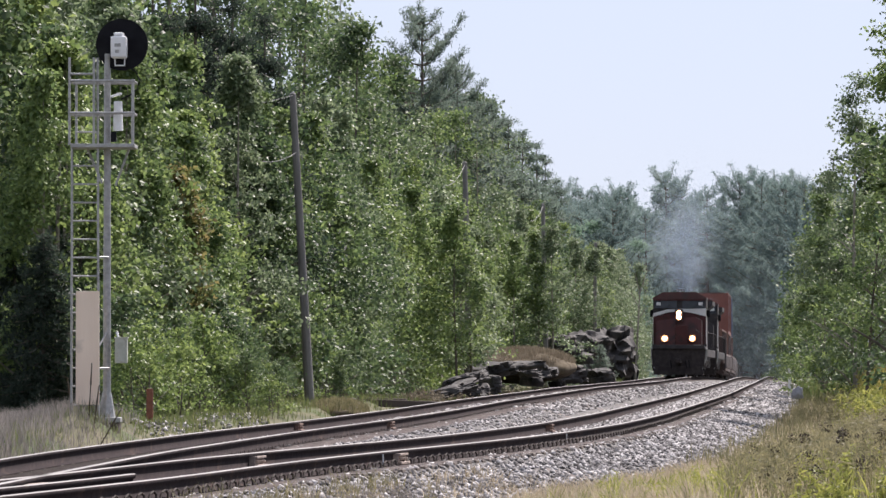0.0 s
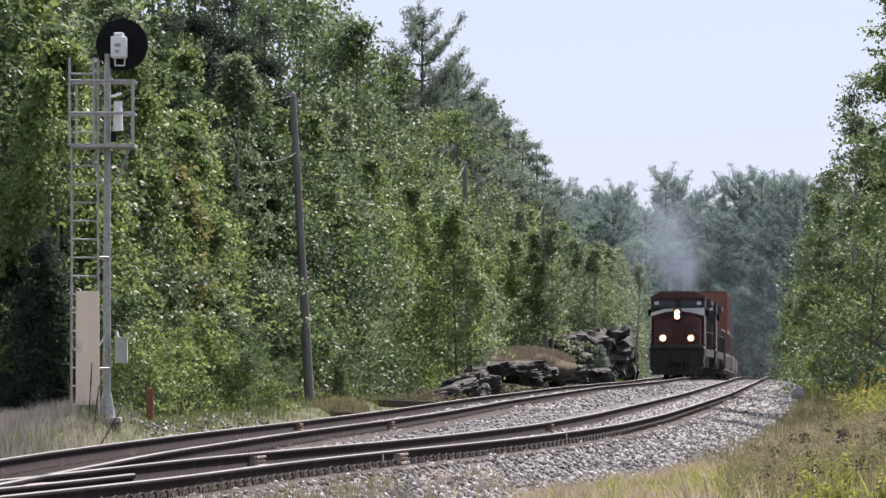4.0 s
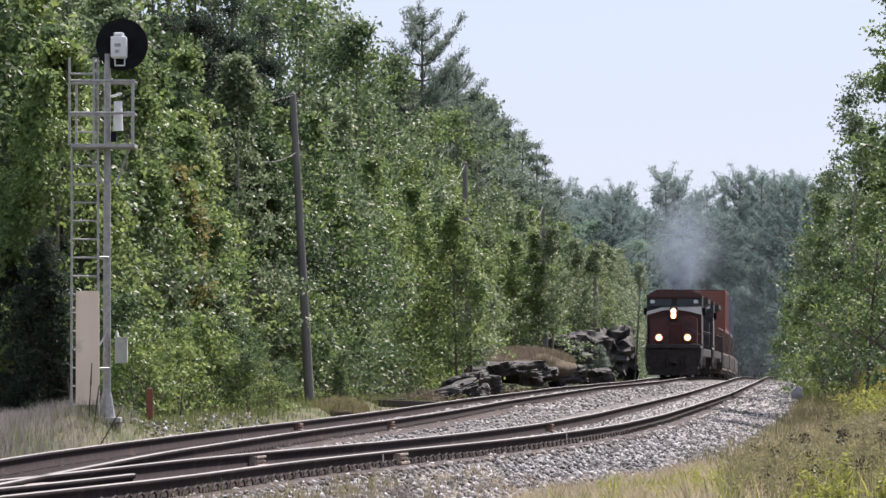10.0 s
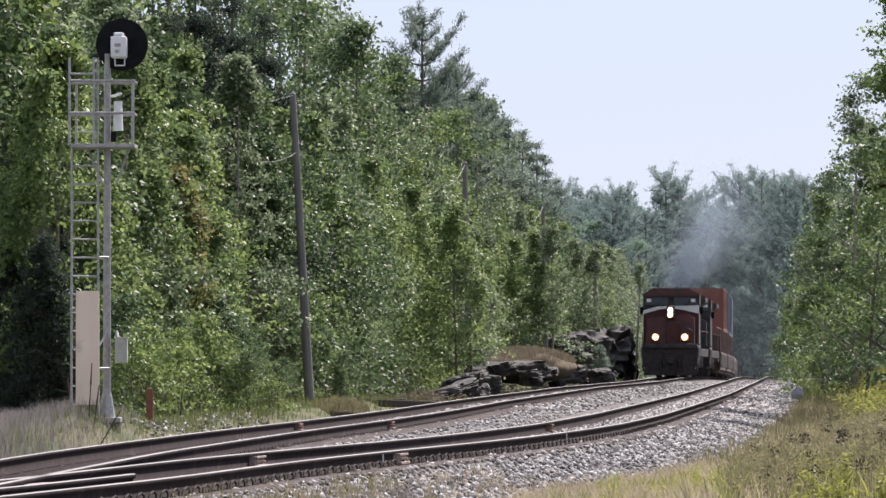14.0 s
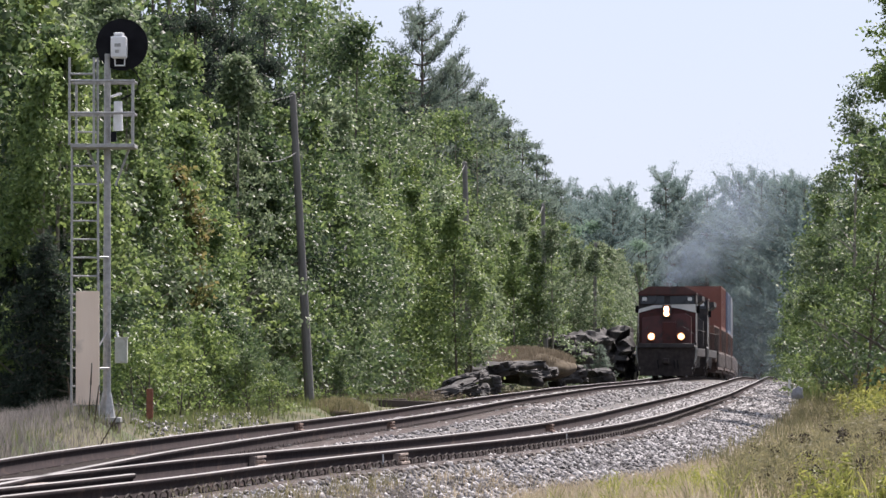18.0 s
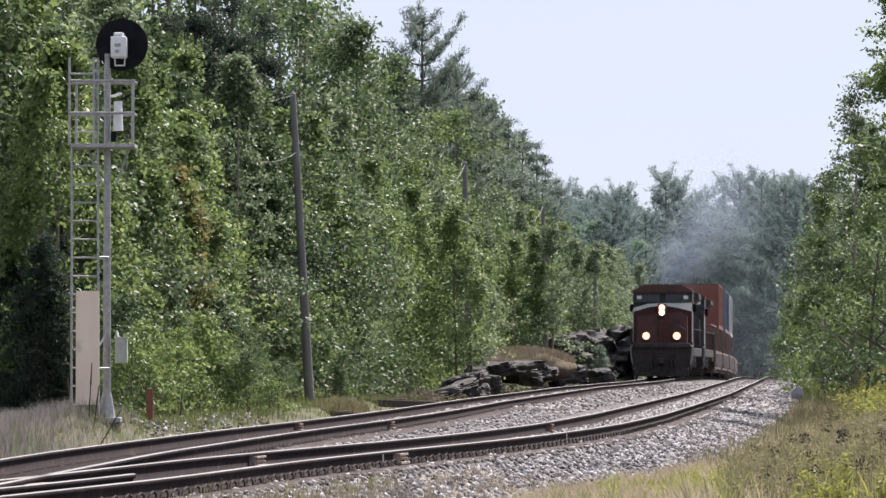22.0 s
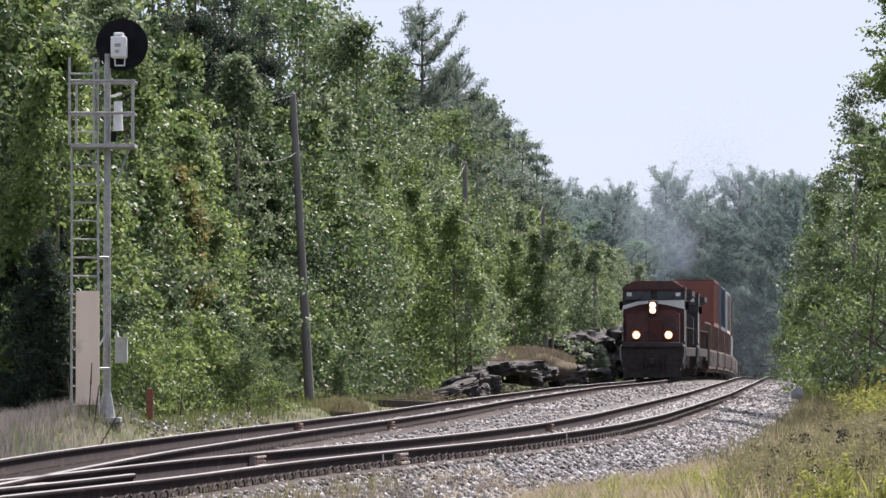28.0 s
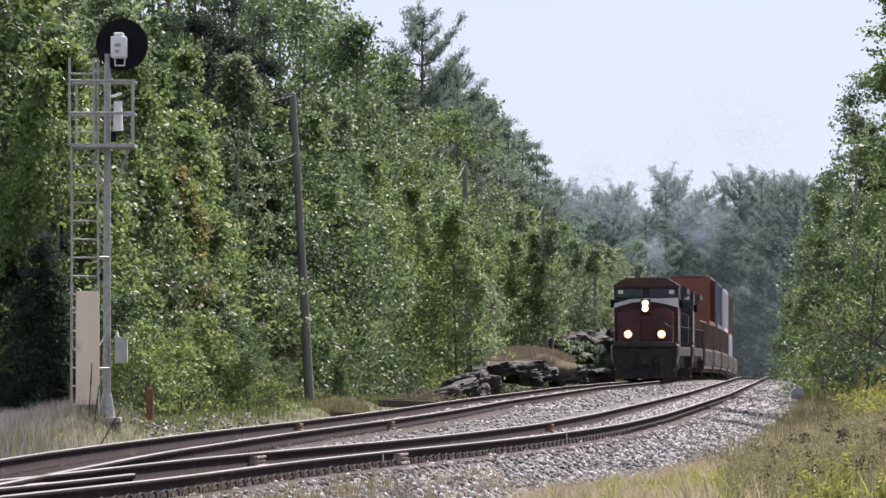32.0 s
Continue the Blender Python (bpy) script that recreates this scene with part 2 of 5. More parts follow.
def part(name, bm, material, parent, label=""):
    """Link a bmesh as one mesh object under a thing or part."""
    me = bpy.data.meshes.new(name)
    bm.to_mesh(me)
    bm.free()
    for m in material if isinstance(material, (list, tuple)) else [material]:
        me.materials.append(m)
    ob = new(name, me)
    ob.parent = parent
    return tagged(ob, label) if label else ob


def part_mesh(name, me, parent, label="", m=None, kind=""):
    ob = new(name, me)
    ob.parent = parent
    if m is not None:
        ob.matrix_basis = m
    return tagged(ob, label, kind=kind)


def thing(name, m, label, category, group="", kind=""):
    ob = new(name)
    ob.empty_display_size = 0.2
    ob.matrix_basis = m
    return tagged(ob, label, category, group, kind)


def box(x0, x1, y0, y1, z0, z1, bevel=0.0, bm=None):
    bm = bm or bmesh.new()
    geo = bmesh.ops.create_cube(bm, size=1.0, matrix=Matrix.Translation(((x0 + x1) / 2, (y0 + y1) / 2, (z0 + z1) / 2)) @ Matrix.Diagonal((x1 - x0, y1 - y0, z1 - z0, 1)))
    if bevel:
        es = list({e for v in geo["verts"] for e in v.link_edges})
        bmesh.ops.bevel(bm, geom=es, offset=bevel, segments=2, affect="EDGES", profile=0.5)
    return bm


def rod(a, b, r, r2=None, seg=8, bm=None):
    bm = bm or bmesh.new()
    a, b = Vector(a), Vector(b)
    q = (b - a).to_track_quat("Z", "Y").to_matrix().to_4x4()
    bmesh.ops.create_cone(bm, cap_ends=True, segments=seg, radius1=r, radius2=r if r2 is None else r2, depth=(b - a).length, matrix=Matrix.Translation((a + b) / 2) @ q)
    return bm


def prism(profile, y0, y1, bm=None, axis="y"):
    """An outline in x and z drawn out along y, or in y and z along x."""
    bm = bm or bmesh.new()
    put = (lambda u, v, w: (u, w, v)) if axis == "y" else (lambda u, v, w: (w, u, v))
    f = [bm.verts.new(put(u, v, y0)) for u, v in profile]
    g = [bm.verts.new(put(u, v, y1)) for u, v in profile]
    bm.faces.new(f)
    bm.faces.new(g[::-1])
    for i in range(len(f)):
        j = (i + 1) % len(f)
        bm.faces.new((f[i], g[i], g[j], f[j]))
    bmesh.ops.recalc_face_normals(bm, faces=bm.faces)
    return bm


# ---- plan of the tracks ----
def spline(points):
    ys = np.array([p[0] for p in points], float)
    xs = np.array([p[1] for p in points], float)
    grid = np.arange(ys[0], ys[-1], 0.5)
    v = np.interp(grid, ys, xs)
    k = np.hanning(19)
    k /= k.sum()
    for _ in range(2):
        v = np.convolve(np.pad(v, 9, mode="reflect", reflect_type="odd"), k, mode="valid")
    return lambda y: float(np.interp(y, grid, v))


far_x = spline([(14, -6.6), (45, -5.12), (60, -4.4), (75, -3.2), (90, -1.75), (105, -0.5), (127, 1.05), (150, 2.95), (180, 5.4), (215, 9.25), (240, 11.4), (266, 13.6), (294, 16.1), (330, 19.2), (350, 20.8), (385, 23.0), (430, 24.6), (480, 24.8), (560, 21.0), (640, 15.0)])
near_x = spline([(14, -9.4), (40, -5.0), (47.5, -3.52), (54, -2.66), (61, -1.4), (68, 0.05), (75, 1.22), (84, 2.47), (98, 3.95), (124, 6.3), (150, 8.6), (190, 11.85), (240, 15.9), (300, 20.7), (350, 24.9), (385, 27.2), (430, 29.0), (480, 29.3), (560, 25.6), (640, 19.5)])


def rail_z(y):
    return 0.0 if y < 240 else -6e-5 * (min(y, 480) - 240) ** 2


def heading(fx, y):
    return math.atan2(fx(y + 1) - fx(y - 1), 2.0)


def offset(fx, y, d):
    """The point d metres to the right of a track's centre line at y."""
    a = heading(fx, y)
    return fx(y) + d * math.cos(a), y - d * math.sin(a)


def smooth01(u):
    u = min(1.0, max(0.0, u))
    return u * u * (3 - 2 * u)


def ground_z(x, y):
    yy = min(max(y, 16), 600)
    right, left = x - near_x(yy), far_x(yy) - x
    z = rail_z(yy) - 0.62
    z += 0.75 * smooth01((right - 3.6) / 6.0) * (1 - 0.6 * smooth01((y - 70) / 60))
    z += 0.35 * smooth01((left - 4.0) / 7.0) * smooth01((y - 125) / 30)
    z += 0.42 * math.exp(-((x + 5.6) ** 2) / 1.6 - ((y - 76) ** 2) / 18)
    z += 0.60 * smooth01((left - 1.7) / 1.2) * smooth01((y - 50) / 14) * (1 - smooth01((y - 125) / 40))
    return z + 0.10 * (noise.noise(Vector((x * 0.35, y * 0.2, 0))))
# ---- ground ----
def make_ground():
    xs = np.concatenate([[-3000, -1200, -400, -160, -80], np.arange(-40, 61, 1.0), [80, 160, 400, 1200, 3000]])
    ys = np.concatenate([[-2000, -600, -150, -40, 0], np.arange(20, 300, 1.5), np.arange(300, 560, 6.0), [600, 800, 1400, 3000, 4800]])
    verts = [(x, y, ground_z(x, y)) for y in ys for x in xs]
    w = len(xs)
    faces = [(j * w + i, j * w + i + 1, (j + 1) * w + i + 1, (j + 1) * w + i) for j in range(len(ys) - 1) for i in range(w - 1)]
    tagged(new("ground", mesh_of("ground", verts, faces, [M_SOIL], smooth=True)), "uneven ground of soil, litter and dry grass", "ground", kind="structure")


make_ground()

YS = list(np.arange(20, 120, 1.0)) + list(np.arange(120, 260, 2.5)) + list(np.arange(260, 560, 8.0))


def sweep(fx, profile, name, mat, parent=None, label="", y0=20.0, y1=560.0, index=None, closed=False, dz=0.0):
    """A cross-section (offset, height) carried along a track."""
    ys = [y for y in YS if y0 <= y <= y1]
    verts, faces = [], []
    k = len(profile)
    for y in ys:
        for d, z in profile:
            px, py = offset(fx, y, d)
            verts.append((px, py, z + rail_z(y) + dz))
    idx = []
    for j in range(len(ys) - 1):
        for i in range(k if closed else k - 1):
            n2 = (i + 1) % k
            faces.append((j * k + i, j * k + n2, (j + 1) * k + n2, (j + 1) * k + i))
            idx.append(index[i] if index else 0)
    me = mesh_of(name, verts, faces, mat if isinstance(mat, list) else [mat], index=idx)
    ob = new(name, me)
    ob.parent = parent
    if label:
        tagged(ob, label)
    return ob


BED_TOP = -0.217
bed = [(-3.1, -0.72), (-2.5, -0.50), (-1.75, BED_TOP - 0.02), (-0.9, BED_TOP + 0.008), (0, BED_TOP + 0.002), (0.9, BED_TOP + 0.008), (1.75, BED_TOP - 0.02), (2.7, -0.50), (3.6, -0.80)]
tagged(sweep(far_x, bed, "ballast_far", M_BALLAST), "grey crushed stone ballast under the far track", "ballast", kind="structure")
bed_near = bed[:5] + [(0.9, BED_TOP + 0.004), (1.05, BED_TOP - 0.004), (1.255, BED_TOP - 0.006), (1.34, -0.285), (1.85, -0.335), (2.7, -0.50), (3.6, -0.80)]
tagged(sweep(near_x, bed_near, "ballast_near", M_BALLAST, dz=-0.004), "grey crushed stone ballast under the near track", "ballast", kind="structure")

# ballast fouled with oil and wear dust at the turnout
def fouled(fx, d0, d1, y0, y1, name, label):
    mid = (d0 + d1) / 2
    tagged(sweep(fx, [(d0, BED_TOP - 0.02), (d0 + 0.04, BED_TOP + 0.026), (mid, BED_TOP + 0.024), (d1 - 0.04, BED_TOP + 0.026), (d1, BED_TOP - 0.02)], name, M_DUST if name.startswith("dusty") else M_OILED, y0=y0, y1=y1), label, "ballast", kind="structure")


fouled(far_x, -0.675, 0.675, 24, 78, "fouled_ballast_far", "dark oil-stained ballast between the far rails")
fouled(far_x, 0.83, 2.0, 24, 64, "fouled_ballast_middle", "dark oil-stained ballast between the two tracks")
fouled(near_x, -0.675, 0.675, 24, 66, "fouled_ballast_near", "dark oil-stained ballast between the near rails")

fouled(near_x, 0.86, 1.14, 40, 150, "dusty_ballast_near", "brown dusty ballast over the tie ends")
fouled(far_x, 0.86, 1.35, 66, 190, "dusty_ballast_far", "pinkish brown dust beside the far rail")

# rail cross-section: foot, web, head; the first faces are the polished top
RAIL = [(-0.030, 0.0), (0.030, 0.0), (0.036, -0.008), (0.036, -0.042), (0.010, -0.055), (0.009, -0.162), (0.070, -0.187), (0.070, -0.199), (-0.070, -0.199), (-0.070, -0.187), (-0.009, -0.162), (-0.010, -0.055), (-0.036, -0.042), (-0.036, -0.008)]
RAIL_MATS = [0, 0] + [1] * 11 + [0]


def shifted(d):
    return [(u + d, v) for u, v in RAIL]


def clip_mesh():
    """A curled spring clip beside the rail foot."""
    pts = [Vector((0.02, -0.05, 0.0)), Vector((0.02, -0.02, 0.05)), Vector((0.03, 0.03, 0.075)), Vector((0.045, 0.06, 0.05)), Vector((0.05, 0.05, 0.005))]
    bm = bmesh.new()
    for a, b in zip(pts, pts[1:]):
        rod(a, b, 0.013, seg=5, bm=bm)
    me = bpy.data.meshes.new("clip")
    bm.to_mesh(me)
    bm.free()
    return me


def railway(name, fx, y_first, label, pieces):
    t = thing(name, Matrix(), label, "railway track", kind="structure")
    for d in (-0.7525, 0.7525):
        sweep(fx, shifted(d), "rail", [M_RAIL_TOP, M_RAIL], t, "rusty steel rail with a bright worn top", index=RAIL_MATS, closed=True)
    bm = box(-1.28, 1.28, -0.115, 0.115, -0.38, -0.199, 0.012)
    tie = bpy.data.meshes.new("tie")
    bm.to_mesh(tie)
    bm.free()
    tie.materials.append(M_TIE)
    rng = random.Random(len(name))
    clip = clip_mesh()
    cv = np.array([v.co[:] for v in clip.vertices])
    cf = [tuple(p.vertices) for p in clip.polygons]
    quads = np.array([f for f in cf if len(f) == 4])
    allv, allf, tv, tf = [], [], [], []
    bv = np.array([v.co[:] for v in tie.vertices])
    bf = np.array([tuple(p.vertices) for p in tie.polygons if len(p.vertices) == 4])
    y, n = y_first, 0
    while y < 330:
        a = heading(fx, y)
        m = pose(fx(y), y, rail_z(y) + rng.uniform(-0.008, 0.004), 0, rng.uniform(-0.3, 0.3), -math.degrees(a) + rng.uniform(-1.0, 1.0))
        if n < pieces:
            part_mesh("tie", tie, t, m=m)
        else:
            tf.append(bf + sum(len(q) for q in tv))
            tv.append(np.array([(m @ Vector(c))[:] for c in bv]))
        if y < 140:
            mm = m @ pose(0.8025, 0, -0.196) @ Matrix.Scale(1.1 if name.endswith("near") else 0.6, 4) @ Matrix.Diagonal((1, 1.7, 1, 1))
            allf.append(quads + len(cv) * len(allv))
            allv.append(np.array([(mm @ Vector(c))[:] for c in cv]))
        y += 0.5
        n += 1
    if name.endswith("near"):
        y = 41.0
        while y < y_first:
            mm = pose(fx(y), y, 0, 0, 0, -math.degrees(heading(fx, y))) @ pose(0.8025, 0, -0.196) @ Matrix.Scale(1.1, 4) @ Matrix.Diagonal((1, 1.7, 1, 1))
            allf.append(quads + len(cv) * len(allv))
            allv.append(np.array([(mm @ Vector(c))[:] for c in cv]))
            y += 0.5
    part_mesh("tie_row", mesh_of("tie_row", np.concatenate(tv), np.concatenate(tf), [M_TIE]), t, "distant run of dark wooden ties", kind="stuff")
    part_mesh("rail_clips", mesh_of("rail_clips", np.concatenate(allv), np.concatenate(allf), [M_CLIP], smooth=True), t, "curled steel spring clips along the rail feet", kind="stuff")
    return t


far_track = railway("railway_track_far", far_x, 30.0, "straight far track with rusty rails on dark wooden ties", 280)
near_track = railway("railway_track_near", near_x, 52.0, "near track with rusty rails curving from the turnout", 280)

# turnout: guard rail beside the near rail and the frog's casting
sweep(near_x, [(u + 0.04, v) for u, v in RAIL], "guard_rail", [M_RAIL_TOP, M_RAIL], near_track, "short guard rail inside the near track", y0=43, y1=49, index=RAIL_MATS, closed=True)
sweep(far_x, [(u - 0.66, v) for u, v in RAIL], "guard_rail", [M_RAIL_TOP, M_RAIL], far_track, "short guard rail beside the far rail", y0=40, y1=48, index=RAIL_MATS, closed=True)


def joint_block(y, d, fx, w=0.12, label="dusty brown joint bar bolted to the rail"):
    bm = box(-0.05, 0.03, -w * 2.2, w * 2.2, -0.150, -0.040, 0.006)
    box(-0.04, 0.062, -w * 2.2, w * 2.2, -0.072, -0.040, 0.006, bm)
    box(-0.04, 0.085, -w * 2.5, w * 2.3, -0.185, -0.150, 0.006, bm)
    for i in (-1.5, -0.5, 0.5, 1.5):
        rod((0.02, i * w, -0.110), (0.066, i * w, -0.110), 0.018, seg=6, bm=bm)
    px, py = offset(fx, y, d)
    ob = part("joint_bar", bm, M_JOINT if label.startswith("dusty") else M_RUSTBAR, near_track if fx is near_x else far_track, label)
    ob.matrix_basis = pose(px, py, 0, 0, 0, -math.degrees(heading(fx, y)))


joint_block(61.1, 0.80, near_x)
joint_block(59.2, -0.69, near_x)
joint_block(87.0, -0.69, far_x, label="rusty joint bar bolted to the rail")
joint_block(89.4, 0.8, far_x, label="rusty joint bar bolted to the rail")
joint_block(86.1, -0.69, near_x, label="rusty joint bar bolted to the rail")
for y in (60.0, 75.2):
    px, py = offset(near_x, y, 0.80)
    part("bond_wire", rod((px, py, -0.195), (px, py, -0.03), 0.012, seg=6), M_ALU, near_track, "short pale bond wire on the rail")
px, py = offset(near_x, 47.0, -0.45)
frog = part("frog_plate", box(-0.09, 0.09, -0.40, 0.40, -0.16, -0.05, 0.01), M_JOINT, near_track, "worn dusty plate at the frog")
frog.matrix_basis = pose(px, py, 0, 0, 0, -9)


def ballast_stones():
    rng = np.random.default_rng(5)
    base = np.array([(1, 0, 0), (0, 1, 0), (-1, 0, 0), (0, -1, 0), (0, 0, 1), (0, 0, -1)], float)
    f0 = np.array([(0, 1, 4), (1, 2, 4), (2, 3, 4), (3, 0, 4), (1, 0, 5), (2, 1, 5), (3, 2, 5), (0, 3, 5)])
    spots = []
    for fx, lo, hi, count, y0, y1 in ((near_x, -2.6, 3.3, 34000, 44, 125), (near_x, -3.2, 3.3, 17000, 125, 250), (far_x, -2.9, 2.4, 11000, 50, 130), (far_x, -2.9, 2.4, 8000, 130, 245)):
        u = rng.random(count)
        ys = y0 + (y1 - y0) * u ** 1.25
        ds = rng.uniform(lo, hi, count)
        for y, d in zip(ys, ds):
            fouled_here = y < 78 and abs(d) < 0.68 if fx is far_x else y < 66 and d < 0.68
            dusty = 0.8 < d < (1.35 if fx is far_x else 1.16) and y < 170 and rng.random() < 0.8
            if abs(abs(d) - 0.7525) < 0.085 or fouled_here or dusty:
                continue
            px, py = offset(fx, y, d)
            prof = bed_near if fx is near_x else bed
            z = np.interp(d, [p[0] for p in prof], [p[1] for p in prof]) + rail_z(y)
            spots.append((px, py, z, 1.0 if y < 125 else 1.5))
    for _ in range(1200):
        y = rng.uniform(80, 97)
        px = far_x(y) - rng.uniform(1.7, 4.0)
        spots.append((px, y, ground_z(px, y) + 0.01, rng.uniform(0.55, 1.2)))
    spots = np.array(spots)
    n = len(spots)
    r = rng.uniform(0.022, 0.066, n) * spots[:, 3]
    jit = 1 + rng.uniform(-0.35, 0.35, (n, 6, 1))
    v = base[None] * jit * r[:, None, None]
    v[:, :, 2] *= 0.75
    ang = rng.uniform(0, 6.283, n)
    c, s = np.cos(ang)[:, None], np.sin(ang)[:, None]
    tilt = rng.uniform(-0.7, 0.7, n)[:, None]
    x, y, z = v[:, :, 0], v[:, :, 1], v[:, :, 2]
    x, z = x * np.cos(tilt) - z * np.sin(tilt), x * np.sin(tilt) + z * np.cos(tilt)
    x, y = x * c - y * s, x * s + y * c
    v = np.stack([x, y, z], -1) + spots[:, None, :3]
    f = f0[None] + (np.arange(n) * 6)[:, None, None]
    ob = new("ballast_stones", mesh_of("ballast_stones", v.reshape(-1, 3), f.reshape(-1, 3), [M_STONE]))
    tagged(ob, "loose angular grey ballast stones along both tracks", "gravel", kind="stuff")


ballast_stones()


# ---- plants ----
def leaves_at(centres, size, rng, droop=0.3, aspect=0.66, up=0.9):
    """Two folded triangles a leaf."""
    n = len(centres)
    nn = rng.normal(size=(n, 3))
    nn[:, 2] += up
    nn /= np.linalg.norm(nn, axis=1)[:, None]
    d = rng.normal(size=(n, 3))
    d[:, 2] -= droop
    d -= nn * np.sum(d * nn, axis=1)[:, None]
    d /= np.linalg.norm(d, axis=1)[:, None] + 1e-9
    e = np.cross(d, nn)
    L = (size * rng.uniform(0.65, 1.35, n))[:, None]
    w = L * aspect / 2
    base = centres
    tip = centres + d * L
    mid = centres + d * L * 0.45
    a = mid + e * w + nn * w * 0.35
    b = mid - e * w + nn * w * 0.35
    v = np.stack([base, a, tip, b], 1).reshape(-1, 3)
    i = (np.arange(n) * 4)[:, None]
    f = np.concatenate([i + np.array([[0, 1, 2]]), i + np.array([[0, 2, 3]])], 0)
    return v, f


def crown_points(rng, height, base, radius, clusters, per, spread, top=0.35, hollow=0.45, lobes=5):
    """Cluster centres in an uneven crown, and the leaf points about them."""
    boughs = max(8, clusters // 11)
    ub = rng.random(boughs) ** 0.9
    tb = rng.uniform(0, 6.283, boughs)
    kb = rng.integers(0, boughs, clusters)
    u = np.clip(ub[kb] + rng.normal(size=clusters) * 0.36 / (height - base), 0.0, 1.0)
    ph = rng.uniform(0, 6.283, 3)
    th = tb[kb] + rng.normal(size=clusters) * 0.38
    prof = np.sin(np.pi * (0.12 + 0.88 * u) ** 0.75) ** 0.6 * (1 - u * (1 - top)) + 0.06
    wob = 1 + 0.22 * np.sin(lobes * th + 7 * u + ph[0]) + 0.2 * np.sin(3 * th - 11 * u + ph[1]) + 0.14 * np.sin(17 * u + ph[2])
    r = radius * prof * wob * (hollow + (1 - hollow) * rng.random(clusters) ** 0.5)
    c = np.stack([r * np.cos(th), r * np.sin(th), base + (height - base) * u], 1)
    k = np.repeat(np.arange(clusters), per)
    p = c[k] + rng.normal(size=(len(k), 3)) * np.array([spread, spread, spread * 0.5])
    return c, p


def limb_mesh(rng, height, base, radius, centres, lean=0.0, thick=0.09, limbs=14):
    bm = bmesh.new()
    pts = []
    for i in range(7):
        u = i / 6
        pts.append(Vector((lean * u * height + 0.06 * math.sin(5 * u + radius), 0.06 * math.sin(4 * u), u * height * 0.93)))
    for i in range(6):
        r = thick * (1 - i / 6.6)
        rod(pts[i] - Vector((0, 0, 0.3 if i == 0 else 0)), pts[i + 1], r, thick * (1 - (i + 1) / 6.6), seg=7, bm=bm)
    order = rng.permutation(len(centres))[:limbs]
    for j in order:
        c = Vector(centres[j])
        z = max(base * 0.6, c.z - 0.55 * math.hypot(c.x, c.y) - 0.2)
        u = min(0.95, z / (height * 0.93))
        a = pts[0].lerp(pts[-1], u)
        mid = a.lerp(c, 0.5) + Vector((0, 0, 0.12))
        r = thick * (1 - u) * 0.45 + 0.008
        rod(a, mid, r, r * 0.7, seg=5, bm=bm)
        rod(mid, c, r * 0.7, 0.005, seg=5, bm=bm)
    return bm


def broadleaf(name, seed, height, base, radius, clusters, per, spread, leaf, mat, bark, label, group="", limbs=14, thick=0.09, lean=0.0, category="tree", hollow=0.45, top=0.35, lobes=5):
    rng = np.random.default_rng(seed)
    t = thing(name, Matrix(), label, category, group)
    c, p = crown_points(rng, height, base, radius, clusters, per, spread, top=top, hollow=hollow, lobes=lobes)
    if lean:
        p[:, 0] += lean * p[:, 2]
        c[:, 0] += lean * c[:, 2]
    part("trunk", limb_mesh(rng, height, base, radius, c, lean, thick, limbs), bark, t)
    v, f = leaves_at(p, leaf, rng)
    part_mesh("crown", mesh_of("crown", v, f, [mat]), t, kind="stuff")
    return t


def conifer(name, seed, height, base, radius, whorls, tufts, needle, mat, label, group="", droop=0.12, upturn=0.25, gaps=0.2, tuft_size=0.22, taper=0.75, blade=1.1):
    """A trunk with whorls of limbs, each set with tufts of thin needle blades."""
    rng = np.random.default_rng(seed)
    t = thing(name, Matrix(), label, "tree", group)
    bm = rod((0, 0, -0.4), (0, 0, height * 0.98), 0.012 * height + 0.03, 0.02, seg=7)
    pts = []
    for w in range(whorls):
        u = (w + 0.9 * rng.random()) / whorls
        z = base + (height - base) * u
        n = rng.integers(4, 7) if u < 0.9 else 4
        a0 = rng.uniform(0, 6.28)
        for k in range(n):
            if rng.random() < gaps:
                continue
            a = a0 + k * 6.283 / n + rng.normal() * 0.2
            reach = radius * (1 - u) ** taper * rng.uniform(0.6, 1.15) + 0.08 + 0.17 * (1 - u)
            end = Vector((reach * math.cos(a), reach * math.sin(a), z - droop * reach + upturn * reach * rng.uniform(0.5, 1.3)))
            mid = Vector((0, 0, z)).lerp(end, 0.55) - Vector((0, 0, upturn * reach * 0.25))
            rod((0, 0, z), mid, 0.02 + 0.01 * reach, 0.015, seg=4, bm=bm)
            rod(mid, end, 0.015, 0.005, seg=4, bm=bm)
            for s in range(tufts):
                q = (s + rng.random()) / tufts
                q = 0.25 + 0.75 * q
                pt = mid.lerp(end, (q - 0.55) / 0.45) if q > 0.55 else Vector((0, 0, z)).lerp(mid, q / 0.55)
                fine = tuft_size * (0.5 + 0.5 * min(1.0, 3.2 * (1 - u)))
                pts.append((pt.x + rng.normal() * fine * 0.6, pt.y + rng.normal() * fine * 0.6, pt.z + rng.normal() * fine * 0.6, fine))
    part("trunk", bm, M_BARK, t)
    pts = np.array(pts)
    k = np.repeat(np.arange(len(pts)), needle)
    p = pts[k, :3] + rng.normal(size=(len(k), 3)) * pts[k, 3:] * np.array([0.55, 0.55, 0.35])
    v, f = leaves_at(p, pts[k, 3] * blade, rng, droop=-0.5, aspect=0.22, up=0.55)
    part_mesh("crown", mesh_of("crown", v, f, [mat]), t, kind="stuff")
    return t


